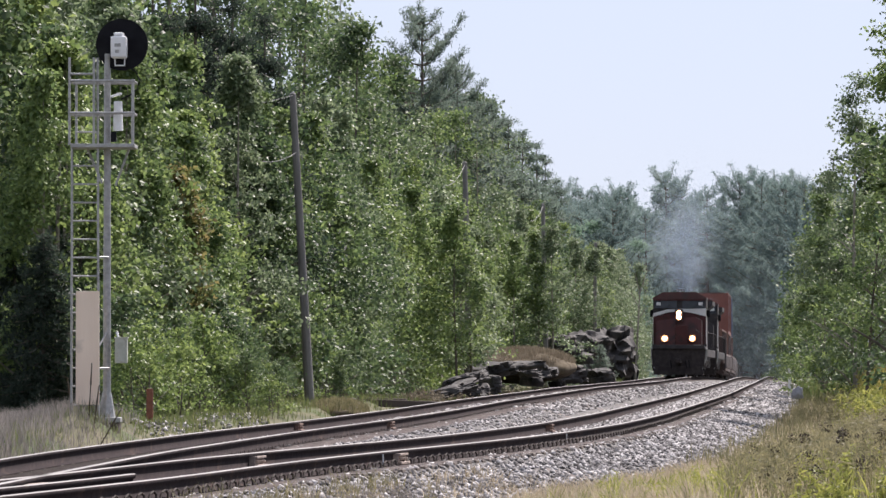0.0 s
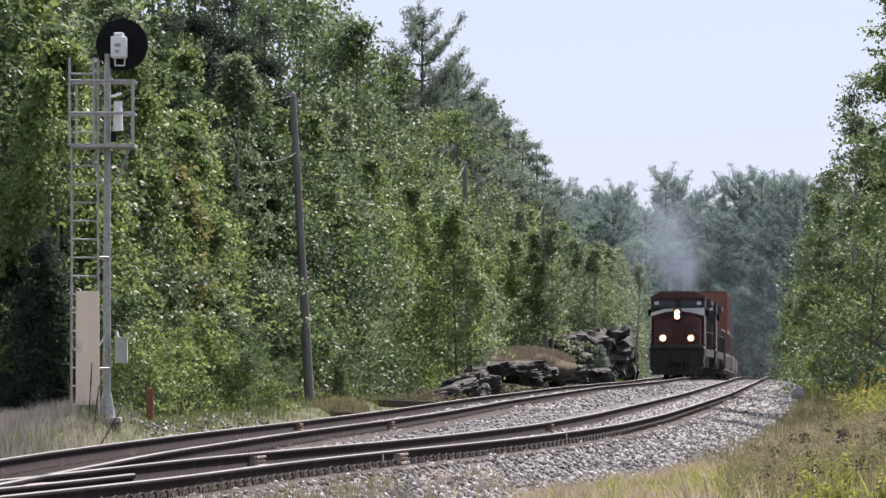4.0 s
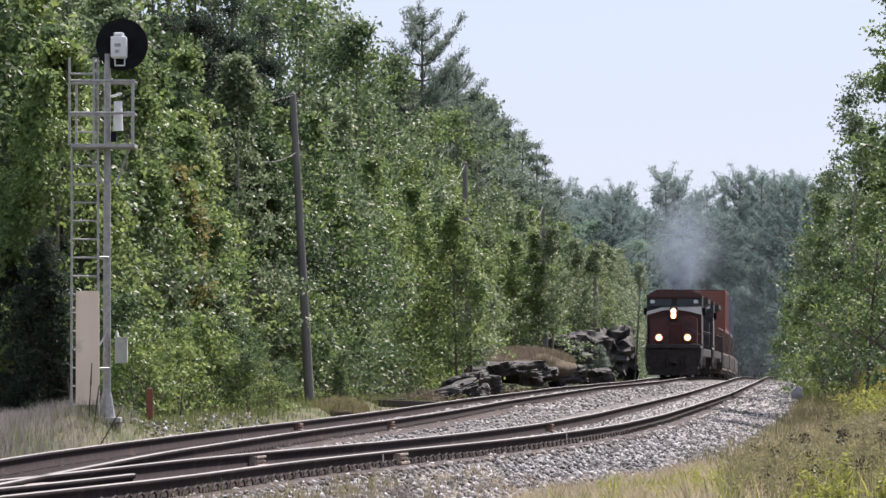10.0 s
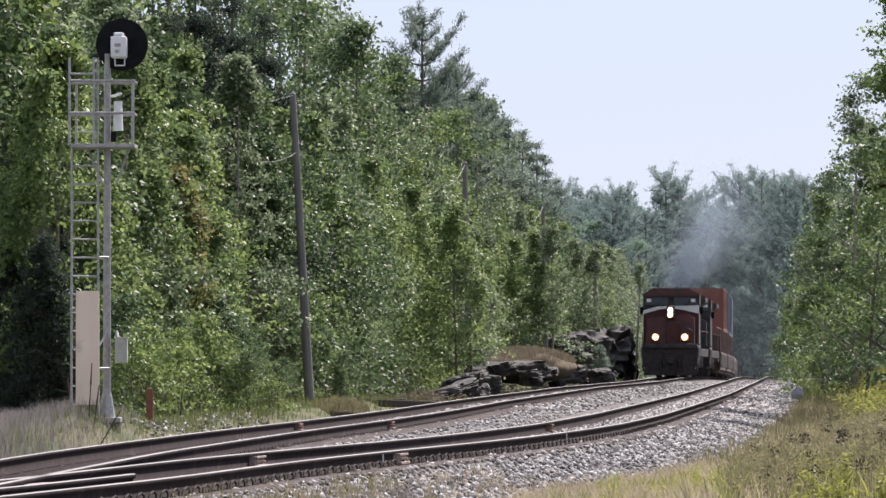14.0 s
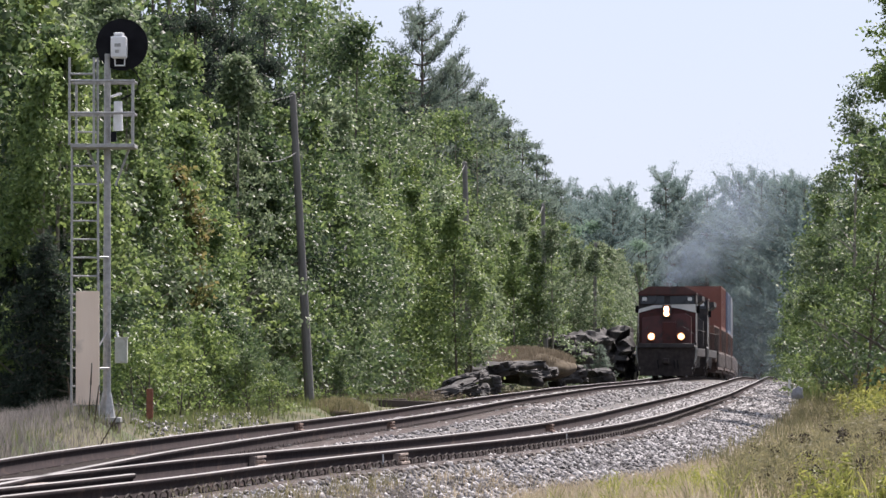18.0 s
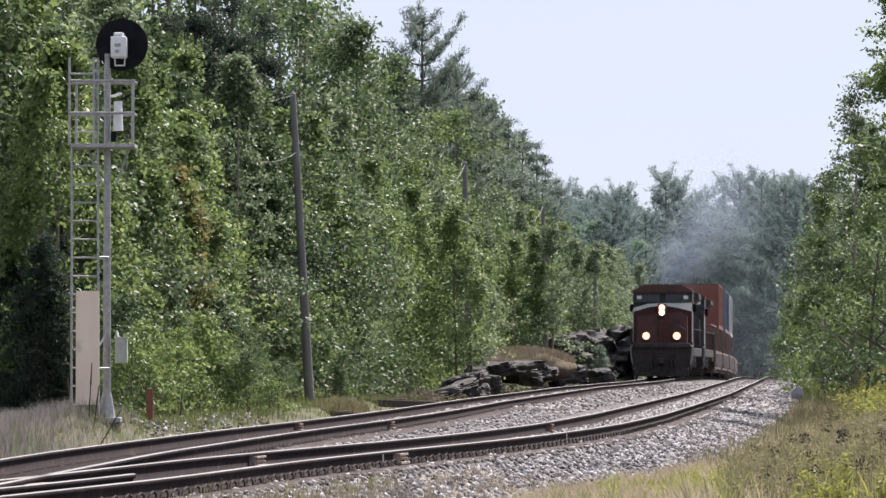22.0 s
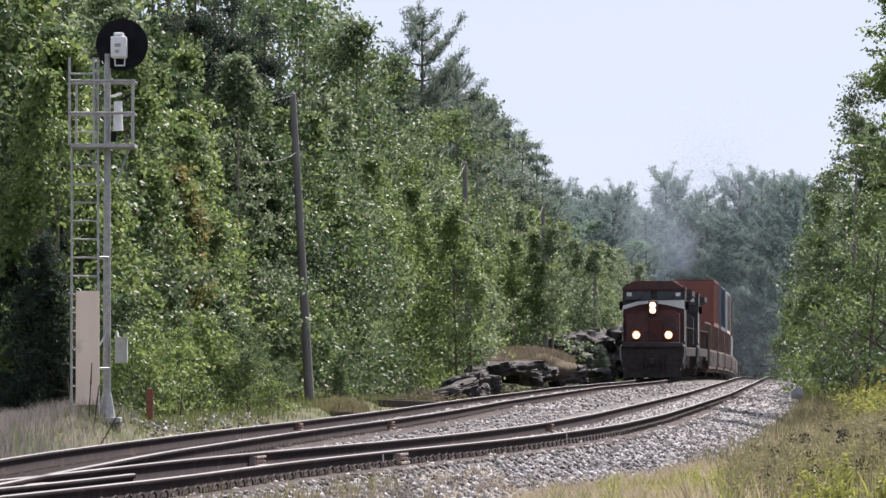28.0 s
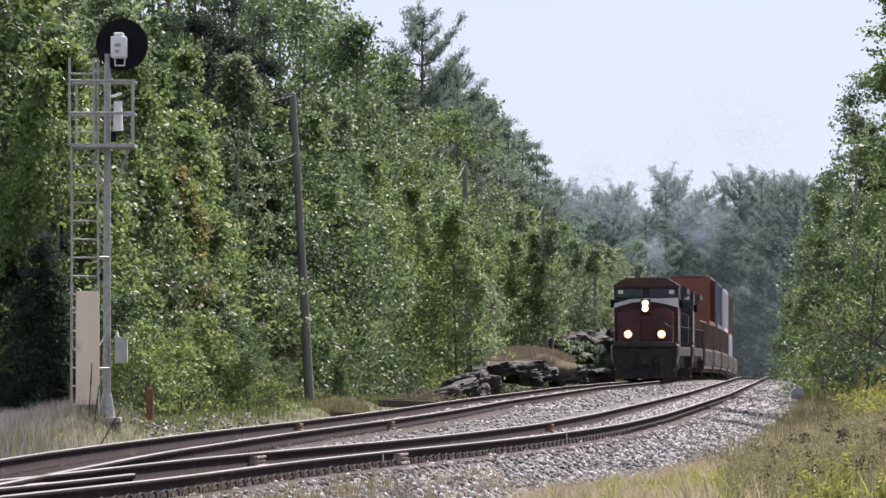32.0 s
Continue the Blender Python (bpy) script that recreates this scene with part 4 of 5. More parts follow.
def signal_mast():
    """A searchlight signal on a tube mast with a caged platform and a ladder closed off by a board."""
    F = 8142 / 76.0
    zb = EYE_Z + (627 - 742) / F
    t = thing("railway_signal", pose(-5.55, 76.0, zb), "galvanised signal mast with ladder and black round target", "railway signal")
    X = lambda p: (p - 189) / F
    Z = lambda p: (742 - p) / F
    part("mast", rod((0, 0, 0), (0, 0, Z(95)), 0.066, 0.054, seg=16), M_GALV, t)
    bm = rod((0, 0, 0.0), (0, 0, 0.45), 0.15, 0.072, seg=12)
    box(-0.22, 0.24, -0.22, 0.22, -0.05, 0.03, 0.01, bm)
    part("base", bm, M_GALV, t)
    part("foundation", box(-0.2, 0.22, -0.2, 0.2, -0.5, -0.052, 0.03), M_DUST, t, "concrete footing sunk in the grass")
    # round target and its lamp housing, seen from behind
    part("target", rod((X(215), -0.03, Z(79)), (X(215), 0.0, Z(79)), 0.43, seg=40), M_BLACK, t, "round black signal target")
    bm = box(X(197), X(225), -0.34, -0.03, Z(104), Z(66), 0.03)
    box(X(202), X(220), -0.30, -0.08, Z(67), Z(59), 0.03, bm)
    housing = part("lamp_housing", bm, M_ALU, t, "pale metal lamp housing with a rounded lid")
    bm = box(X(204), X(215), -0.346, -0.338, Z(85), Z(79), 0.0)
    box(X(205), X(212), -0.346, -0.338, Z(96), Z(90), 0.0, bm)
    part("label_plate", bm, M_GALV, housing, "small grey plates")
    bm = rod((X(204), -0.2, Z(104)), (X(204), -0.2, Z(117)), 0.012, seg=6)
    rod((X(221), -0.2, Z(104)), (X(221), -0.2, Z(117)), 0.012, seg=6, bm=bm)
    rod((X(204), -0.2, Z(117)), (X(221), -0.2, Z(117)), 0.012, seg=6, bm=bm)
    part("bracket", bm, M_ALU, housing)
    part("cable", cable([(X(228), -0.05, Z(118)), (X(240), -0.08, Z(128)), (X(247), -0.10, Z(142)), (X(243), -0.12, Z(158)), (X(232), -0.12, Z(168)), (X(214), -0.12, Z(176))], 0.014), M_BLACK, t, "slack black cable loop")
    part("hood", rod((X(215), 0.0, Z(79)), (X(215), 0.30, Z(79)), 0.13, seg=20), M_BLACK, t)
    # cage round the platform
    for px, y0 in ((125, -0.35), (131, 0.35), (168, -0.35), (237, -0.35), (231, 0.35)):
        part("cage_post", rod((X(px), y0, Z(258)), (X(px), y0, Z(104 if px in (125, 168) else 142)), 0.022, seg=8), M_GALV, t)
    for pz in (145, 202):
        for y0 in (-0.35, 0.35):
            part("cage_rail", rod((X(125), y0, Z(pz)), (X(240), y0, Z(pz)), 0.024, seg=8), M_GALV, t)
        for px in (125, 237):
            part("cage_rail", rod((X(px), -0.35, Z(pz)), (X(px), 0.35, Z(pz)), 0.022, seg=8), M_GALV, t)
    part("cage_rail", rod((X(125), -0.35, Z(133)), (X(168), -0.35, Z(133)), 0.02, seg=8), M_GALV, t)
    part("cage_rail", rod((X(131), 0.35, Z(232)), (X(168), 0.35, Z(232)), 0.016, seg=8), M_GALV, t)
    part("platform", box(X(127), X(240), -0.38, 0.38, Z(263), Z(256), 0.008), M_GALV, t, "narrow steel grating platform")
    part("brace", rod((X(228), -0.02, Z(263)), (X(204), 0, Z(328)), 0.02, seg=8), M_GALV, t)
    part("brace", rod((X(154), -0.02, Z(263)), (X(180), 0, Z(325)), 0.02, seg=8), M_GALV, t)
    # small lamp unit under the target
    bm = rod((X(209), -0.12, Z(232)), (X(209), -0.12, Z(180)), 0.085, 0.07, seg=14)
    rod((X(196), -0.12, Z(172)), (X(215), -0.12, Z(166)), 0.02, seg=6, bm=bm)
    part("bell_housing", bm, M_ALU, t, "pale upright cylinder housing")
    part("junction", box(X(196), X(206), -0.16, -0.06, Z(252), Z(234), 0.01), M_BLACK, t)
    # ladder
    ld = part("ladder", rod((X(129), -0.30, Z(742)), (X(129), -0.30, Z(258)), 0.02, seg=8), M_GALV, t, "pale steel ladder")
    part("stile", rod((X(177), -0.30, Z(742)), (X(174), -0.30, Z(104)), 0.02, seg=8), M_GALV, ld)
    pz = 295.0
    while pz < 735:
        part("rung", rod((X(129), -0.30, Z(pz)), (X(176), -0.30, Z(pz)), 0.016, seg=6), M_GALV, ld)
        pz += 32.4
    for pz in (456, 652):
        part("standoff", rod((X(176), -0.30, Z(pz)), (X(192), -0.06, Z(pz)), 0.02, seg=6), M_GALV, t)
    part("brace", rod((X(178), -0.28, Z(612)), (X(192), 0, Z(582)), 0.016, seg=6), M_GALV, t)
    part("ladder_guard", box(X(137), X(178), -0.36, -0.325, Z(716), Z(516), 0.006), M_BEIGE, t, "beige board bolted over the ladder foot")
    bm = box(X(204), X(226), -0.16, 0.02, Z(643), Z(600), 0.012)
    box(X(203), X(227), -0.165, 0.03, Z(600), Z(597), 0.004, bm)
    jb = part("junction_box", bm, M_BOXGREY, t, "small weathered grey equipment box")
    part("conduit", rod((X(210), -0.06, Z(600)), (X(207), -0.02, Z(588)), 0.02, seg=6), M_ALU, jb)


signal_mast()
post = thing("marker_post", pose(-5.35, 84.0, -0.08), "short rust-red steel marker post", "post")
part("post", box(-0.06, 0.06, -0.04, 0.04, -0.3, 0.72, 0.01), M_RUST, post)

pale = thing("marker_post", pose(15.06, 200.0, ground_z(15.06, 200.0)), "short pale marker post beside the near track", "post")
part("post", box(-0.06, 0.06, -0.05, 0.05, -0.3, 1.28, 0.015), M_ALU, pale)
part("cap", box(-0.075, 0.075, -0.065, 0.065, 1.28, 1.33, 0.01), M_GALV, pale)


def boulder(name, x, y, z, sx, sy, sz, seed, label, turn=0.0, sub=4, group="", mat=None):
    """A fractured block: cell noise breaks it into ledges and faces."""
    bm = bmesh.new()
    bmesh.ops.create_icosphere(bm, subdivisions=sub, radius=1.0)
    o = Vector((seed * 3.7, seed * 1.3, seed * 2.1))
    for v in bm.verts:
        c = v.co.copy()
        k = max(abs(c.x), abs(c.y), abs(c.z))
        c = c.lerp(c / k * 0.85, 0.7)
        p = Vector((c.x * sx, c.y * sy * 0.5, c.z * sz * 1.6))
        tilt = Vector((p.x + 0.3 * p.z, p.y, p.z - 0.25 * p.x))
        n = (noise.cell(tilt * 0.75 + o) - 0.5) * 0.20 + (noise.cell(tilt * 1.9 + o) - 0.5) * 0.12 + noise.noise(p * 0.9 + o) * 0.18 + noise.noise(p * 5 + o) * 0.04
        c *= 1 + n
        v.co = Vector((c.x * sx, c.y * sy, c.z * sz))
    me = bpy.data.meshes.new(name)
    bm.to_mesh(me)
    bm.free()
    me.materials.append(mat or M_ROCK)
    ob = new(name, me)
    ob.matrix_basis = pose(x, y, z, 0, 0, turn)
    return tagged(ob, label, "rock", group)


def from_view(px, py, y):
    return (px - 784) * y / 8142, EYE_Z + (627 - py) * y / 8142


ROCKS = "dark rock outcrop beside the far track"
for i, (px, py, yy, sx, sy, sz, rise) in enumerate((
        (1084, 624, 257, 1.42, 4.5, 1.65, 4), (1030, 626, 244, 1.75, 4.2, 1.40, 3), (990, 622, 226, 1.05, 3.4, 0.90, 8), (1116, 644, 266, 0.60, 2.6, 1.25, 0),
        (1006, 662, 205, 0.85, 2.4, 0.50, -6), (1056, 668, 231, 0.78, 1.9, 0.52, 5), (958, 660, 192, 1.0, 3.0, 0.34, 3), (905, 648, 184, 1.30, 3.2, 0.20, 4),
        (862, 658, 171, 0.80, 2.4, 0.36, 14), (822, 673, 161, 1.15, 2.4, 0.30, 17), (798, 692, 154, 0.95, 2.2, 0.24, 15), (870, 682, 167, 0.34, 1.2, 0.52, 0),
        (842, 692, 160, 0.5, 1.2, 0.28, 6), (985, 680, 199, 0.45, 1.3, 0.22, 0), (940, 676, 184, 0.30, 1.0, 0.20, -8), (605, 718, 120, 0.62, 1.2, 0.24, 3))):
    x, z = from_view(px, py, yy)
    ob = boulder("rock_outcrop", x, yy, z, sx, sy, sz, i + 1, "dark fractured granite with pale blotches painted as lit ledges", group=ROCKS)
    ob.matrix_basis = pose(x, yy, z, 0, -rise, -5 + 11 * (i % 3))
x, z = from_view(1410, 695, 120)
boulder("boulder", x, 120, z, 0.25, 0.3, 0.25, 34, "pale bluish grey boulder in the grass", sub=4, mat=M_BOULDER)


def mound(x, y, z, sx, sy, sz, label):
    """A grassy hump of soil over the rocks."""
    bm = bmesh.new()
    bmesh.ops.create_icosphere(bm, subdivisions=4, radius=1.0)
    for v in bm.verts:
        c = v.co
        n = 1 + 0.18 * noise.noise(c * 1.7 + Vector((x, y, 0)))
        v.co = Vector((c.x * sx * n, c.y * sy * n, c.z * sz * n))
    for f in bm.faces:
        f.smooth = True
    me = bpy.data.meshes.new("earth_mound")
    bm.to_mesh(me)
    bm.free()
    me.materials.append(M_EARTH)
    ob = new("earth_mound", me)
    ob.matrix_basis = pose(x, y, z)
    return tagged(ob, label, "mound")


x, z = from_view(925, 650, 198)
MX, MZ = x, z + 0.02
mound(MX, 198, MZ, 2.3, 6.0, 0.74, "brown grassy earth mound above the rocks")


# ---- grass and weeds ----
def blades(name, spots, height, width, mat, label, seed, lean=0.35, category="grass"):
    rng = np.random.default_rng(seed)
    p = np.asarray(spots, float)
    n = len(p)
    h = height * rng.uniform(0.5, 1.25, n)
    a = rng.uniform(0, 6.283, n)
    l = rng.uniform(0.05, lean, n) * h
    w = width * rng.uniform(0.6, 1.3, n)
    d = np.stack([np.cos(a), np.sin(a), np.zeros(n)], 1)
    b = rng.uniform(0, 6.283, n)
    e = np.stack([np.cos(b), np.sin(b), np.zeros(n)], 1) * w[:, None]
    up = np.array([0, 0, 1.0])
    mid = p + d * (l * 0.3)[:, None] + up * (h * 0.55)[:, None]
    tip = p + d * l[:, None] + up * h[:, None]
    v = np.stack([p - e, p + e, mid - e * 0.8, mid + e * 0.8, tip], 1).reshape(-1, 3)
    i = (np.arange(n) * 5)[:, None]
    f = np.concatenate([i + np.array([[0, 1, 3]]), i + np.array([[0, 3, 2]]), i + np.array([[2, 3, 4]])], 0)
    ob = new(name, mesh_of(name, v, f, [mat]))
    return tagged(ob, label, category, kind="stuff")


def scatter(count, seed, where, y0, y1, clump=0.25, per=8, bias=1.0):
    """Clumped spots; where(y) gives the left and right bounds."""
    rng = np.random.default_rng(seed)
    out = []
    for _ in range(count // per):
        y = y0 + (y1 - y0) * rng.random() ** bias
        lo, hi = where(y)
        x = rng.uniform(lo, hi)
        for _ in range(per):
            q, s = x + rng.normal() * clump, y + rng.normal() * clump
            out.append((q, s, ground_z(q, s) - 0.02))
    return out


right = lambda a, b: (lambda y: (near_x(y) + a, near_x(y) + b))
left = lambda a, b: (lambda y: (far_x(y) - b, far_x(y) - a))
def weed_stems(name, spots, tall, leaf, mat, label, seed, per=34, tips=None, tip_mat=None, tip_label="", tip_size=0.018):
    """Upright stems set with narrow leaves, with dark or yellow heads on some of them."""
    rng = np.random.default_rng(seed)
    base = np.asarray(spots, float)
    n = len(base)
    h = tall * rng.uniform(0.55, 1.2, n)
    a = rng.uniform(0, 6.283, n)
    l = rng.uniform(0.0, 0.3, n) * h
    tip = base + np.stack([np.cos(a) * l, np.sin(a) * l, h], 1)
    k = np.repeat(np.arange(n), per)
    q = rng.uniform(0.08, 1.0, len(k))[:, None]
    p = base[k] * (1 - q) + tip[k] * q + rng.normal(size=(len(k), 3)) * 0.02
    v, f = leaves_at(p, leaf, rng, droop=0.5, aspect=0.26, up=0.2)
    e = np.array([[0.004, 0, 0]])
    sv = np.stack([base - e, base + e, tip], 1).reshape(-1, 3)
    sf = np.arange(n * 3).reshape(-1, 3) + len(v)
    tagged(new(name, mesh_of(name, np.concatenate([v, sv]), np.concatenate([f, sf]), [mat])), label, "weeds", kind="stuff")
    if tips:
        pick = rng.permutation(n)[: int(n * tips)]
        kk = np.repeat(pick, 40)
        tp = tip[kk] + rng.normal(size=(len(kk), 3)) * tip_size
        tv, tf = leaves_at(tp, tip_size * 1.05, rng, droop=-0.3, aspect=0.6, up=0.3)
        tagged(new(name + "_heads", mesh_of(name + "_heads", tv, tf, [tip_mat])), tip_label, "weeds", kind="stuff")


def bank(spots, least, soft):
    """Keep what grows on the bank itself, with a ragged edge towards the ballast."""
    br = random.Random(len(spots))
    return [p for p in spots if p[0] / p[1] > least + soft * br.uniform(-1, 1)]


blades("dry_grass", scatter(36000, 1, right(2.8, 5.6), 50, 92, clump=0.2), 0.19, 0.005, M_GRASS, "short dry straw-coloured grass along the ballast", 1, lean=1.0)
blades("dry_grass", scatter(16000, 11, right(4.4, 12), 34, 85, clump=0.3), 0.24, 0.005, M_GRASS, "dry straw-coloured grass on the bank", 11, lean=1.0)
blades("dry_grass", scatter(12000, 2, right(3.2, 10.5), 85, 150), 0.34, 0.010, M_GRASS, "dry straw-coloured grass farther along the bank", 2)
blades("green_grass", scatter(4200, 3, right(3.6, 9.5), 48, 85, clump=0.08, per=16), 0.30, 0.007, M_WEED, "yellow-green grass tufts among the dry grass", 3, lean=0.8)
blades("green_grass", scatter(5000, 4, right(4.4, 11), 85, 200), 0.45, 0.012, M_WEED, "green grass along the bank", 4)
weed_stems("olive_weeds", bank(scatter(3400, 21, right(4.8, 11.5), 33, 100, clump=0.3), 0.066, 0.006), 0.58, 0.048, M_WEED_OLIVE, "olive-brown leafy weeds on the bank", 21, per=28)
weed_stems("green_weeds", bank(scatter(1100, 22, right(5.2, 12.0), 33, 50, clump=0.09, per=12), 0.076, 0.010), 0.36, 0.06, M_WEED, "clumps of yellow-green weeds on the bank", 22, per=50)
weed_stems("green_weeds", scatter(220, 34, right(3.6, 6.5), 55, 85, clump=0.10, per=10), 0.34, 0.05, M_WEED, "small green weeds in the dry grass", 34, per=36)
weed_stems("olive_weeds", scatter(1500, 23, right(4.3, 9.0), 100, 190, clump=0.4), 0.60, 0.09, M_WEED_OLIVE, "olive-brown weeds beside the ballast", 23, per=30)
def on_bed(spots):
    """Lift spots beside the near track on to its ballast."""
    return [(x, y, float(np.interp(x - near_x(y), [p[0] for p in bed_near], [p[1] for p in bed_near])) - 0.02) for x, y, z in spots]


blades("bank_stems", bank(scatter(34000, 38, right(4.4, 11.5), 36, 110, clump=0.25), 0.066, 0.007), 0.50, 0.0045, M_BANK, "thin olive-brown stalks on the bank", 38, lean=0.5)
blades("bank_stems", bank(scatter(4200, 39, right(4.6, 12.0), 33, 56, clump=0.07, per=14), 0.070, 0.014), 0.33, 0.009, M_WEED, "yellow-green grass stalks on the bank", 39, lean=0.9)
blades("trackside_straw", on_bed(scatter(620, 40, right(1.3, 2.3), 45, 56, clump=0.06, per=14)), 0.26, 0.005, M_WEED_OLIVE, "dry straw-coloured grass beside the near rail", 40, lean=1.0)
weed_stems("broadleaf_weeds", scatter(1300, 36, right(4.8, 9.0), 104, 150, clump=0.3), 0.75, 0.14, M_WEED, "large-leaved green weeds at the foot of the trees", 36, per=26)
blades("verge_grass", scatter(6000, 47, right(2.8, 8.5), 175, 290, clump=0.3), 0.55, 0.022, M_GRASS_GREEN, "tall greyish green grass far along the line", 47)
blades("verge_grass", scatter(8000, 37, right(2.9, 5.6), 72, 180, clump=0.12, per=12), 0.42, 0.010, M_BANK, "tall greyish green grass at the edge of the ballast", 37)
weed_stems("goldenrod", scatter(900, 24, right(5.5, 9.5), 118, 170, clump=0.3), 1.1, 0.10, M_WEED, "goldenrod thicket at the foot of the trees", 24, per=40, tips=0.5, tip_mat=M_GOLD, tip_label="yellow goldenrod flower heads", tip_size=0.06)
weed_stems("trackside_weeds", scatter(500, 25, right(1.25, 2.6), 42, 57, clump=0.2), 0.30, 0.05, M_WEED_OLIVE, "low weeds at the edge of the ballast", 25, per=26, tips=0.3, tip_mat=M_GRASS_PALE, tip_label="pale curled grass heads", tip_size=0.03)
blades("seeding_grass", [p for p in scatter(34000, 5, left(1.2, 6.5), 52, 86) if p[0] / p[1] < -0.065 - 0.022 * random.random()], 0.28, 0.006, M_GRASS_PALE, "pale mauve seeding grass by the signal", 5, lean=0.7)
blades("trackside_grass", scatter(14000, 6, left(1.7, 6.5), 84, 230), 0.22, 0.010, M_GRASS_GREEN, "green grass at the foot of the trees", 6)
def hump_grass(x0, y0, z0, sx, sy, sz, count, tall, mat, label, seed):
    mr = random.Random(seed)
    spots = []
    for _ in range(count):
        a, q = mr.uniform(0, 6.283), math.sqrt(mr.random()) * 0.99
        spots.append((x0 + sx * q * math.cos(a), y0 + sy * q * math.sin(a), z0 + sz * math.sqrt(1 - q * q) * 0.97 - 0.04))
    blades("mound_grass", spots, tall, 0.010, mat, label, seed)


hump_grass(MX, 198, MZ, 2.3, 6.0, 0.74, 9000, 0.24, M_MOUND, "brownish dry grass on the mound above the rocks", 28)
weed_stems("rock_weeds", scatter(500, 27, left(2.2, 3.6), 140, 215, clump=0.3), 0.45, 0.11, M_MOUND, "weeds between the rocks and the far track", 27, per=22)
blades("rock_grass", scatter(5000, 45, left(2.0, 3.6), 158, 214, clump=0.25), 0.34, 0.012, M_WEED, "yellow-green grass at the foot of the rocks", 45)
blades("dry_grass", on_bed(scatter(1000, 31, right(1.7, 3.0), 44, 62, clump=0.07, per=10)), 0.17, 0.005, M_GRASS, "dry grass tufts in front of the near rail", 31, lean=1.1)
for tall, count, seed in ((0.50, 110, 33), (0.28, 200, 46)):
    weed_stems("thistles", bank(scatter(count, seed, right(6.5, 12.5), 35, 47, clump=0.1, per=1), 0.070, 0.008), tall, 0.05, M_WEED_OLIVE, "tall brown weeds with dark seed heads", seed, per=14, tips=0.8, tip_mat=M_SEED, tip_label="dark brown seed heads on tall stems", tip_size=0.024)
blades("bank_grass", scatter(12000, 35, left(1.3, 4.5), 60, 96, clump=0.2), 0.13, 0.007, M_GRASS_GREEN, "short green grass on the slope by the signal", 35)
x, z = from_view(600, 712, 112)
mound(x, 112, z - 0.28, 0.75, 1.8, 0.30, "low dry earth mound beside the far track")
hump_grass(x, 112, z - 0.28, 0.75, 1.8, 0.30, 3600, 0.16, M_BANK, "short dry grass on the low earth mound", 29)

# dead mullein stems in front of the signal
for px, yy, tall, tilt in ((158, 75.0, 0.80, 3), (166, 74.0, 0.66, 7), (149, 76.0, 0.56, -4), (176, 73.0, 0.62, 30), (126, 76.0, 0.5, -6)):
    x = (px - 784) * yy / 8142
    st = thing("mullein_plant", pose(x, yy, ground_z(x, yy), 0, tilt, 0), "dark dry flower stalk standing in the grass", "dry stalk", "dead stalks by the signal")
    part("stalk", rod((0, 0, -0.05), (0, 0, tall), 0.013, 0.008, seg=6), M_SEED, st)
    part("seed_spike", rod((0, 0, tall * 0.62), (0, 0, tall + 0.06), 0.016, 0.008, seg=7), M_SEED, st)

# old ties left beside the far track
for px, py, yy, turn in ((694, 708, 126.0, 5), (640, 703, 131.0, -4)):
    x, z = from_view(px, py, yy)
    ot = thing("discarded_tie", pose(x, yy, z - 0.10, 0, 2, turn), "old dark wooden tie lying beside the track", "railway tie", "discarded ties")
    part("beam", box(-1.28, 1.28, -0.11, 0.11, -0.10, 0.10, 0.02), M_TIE, ot)
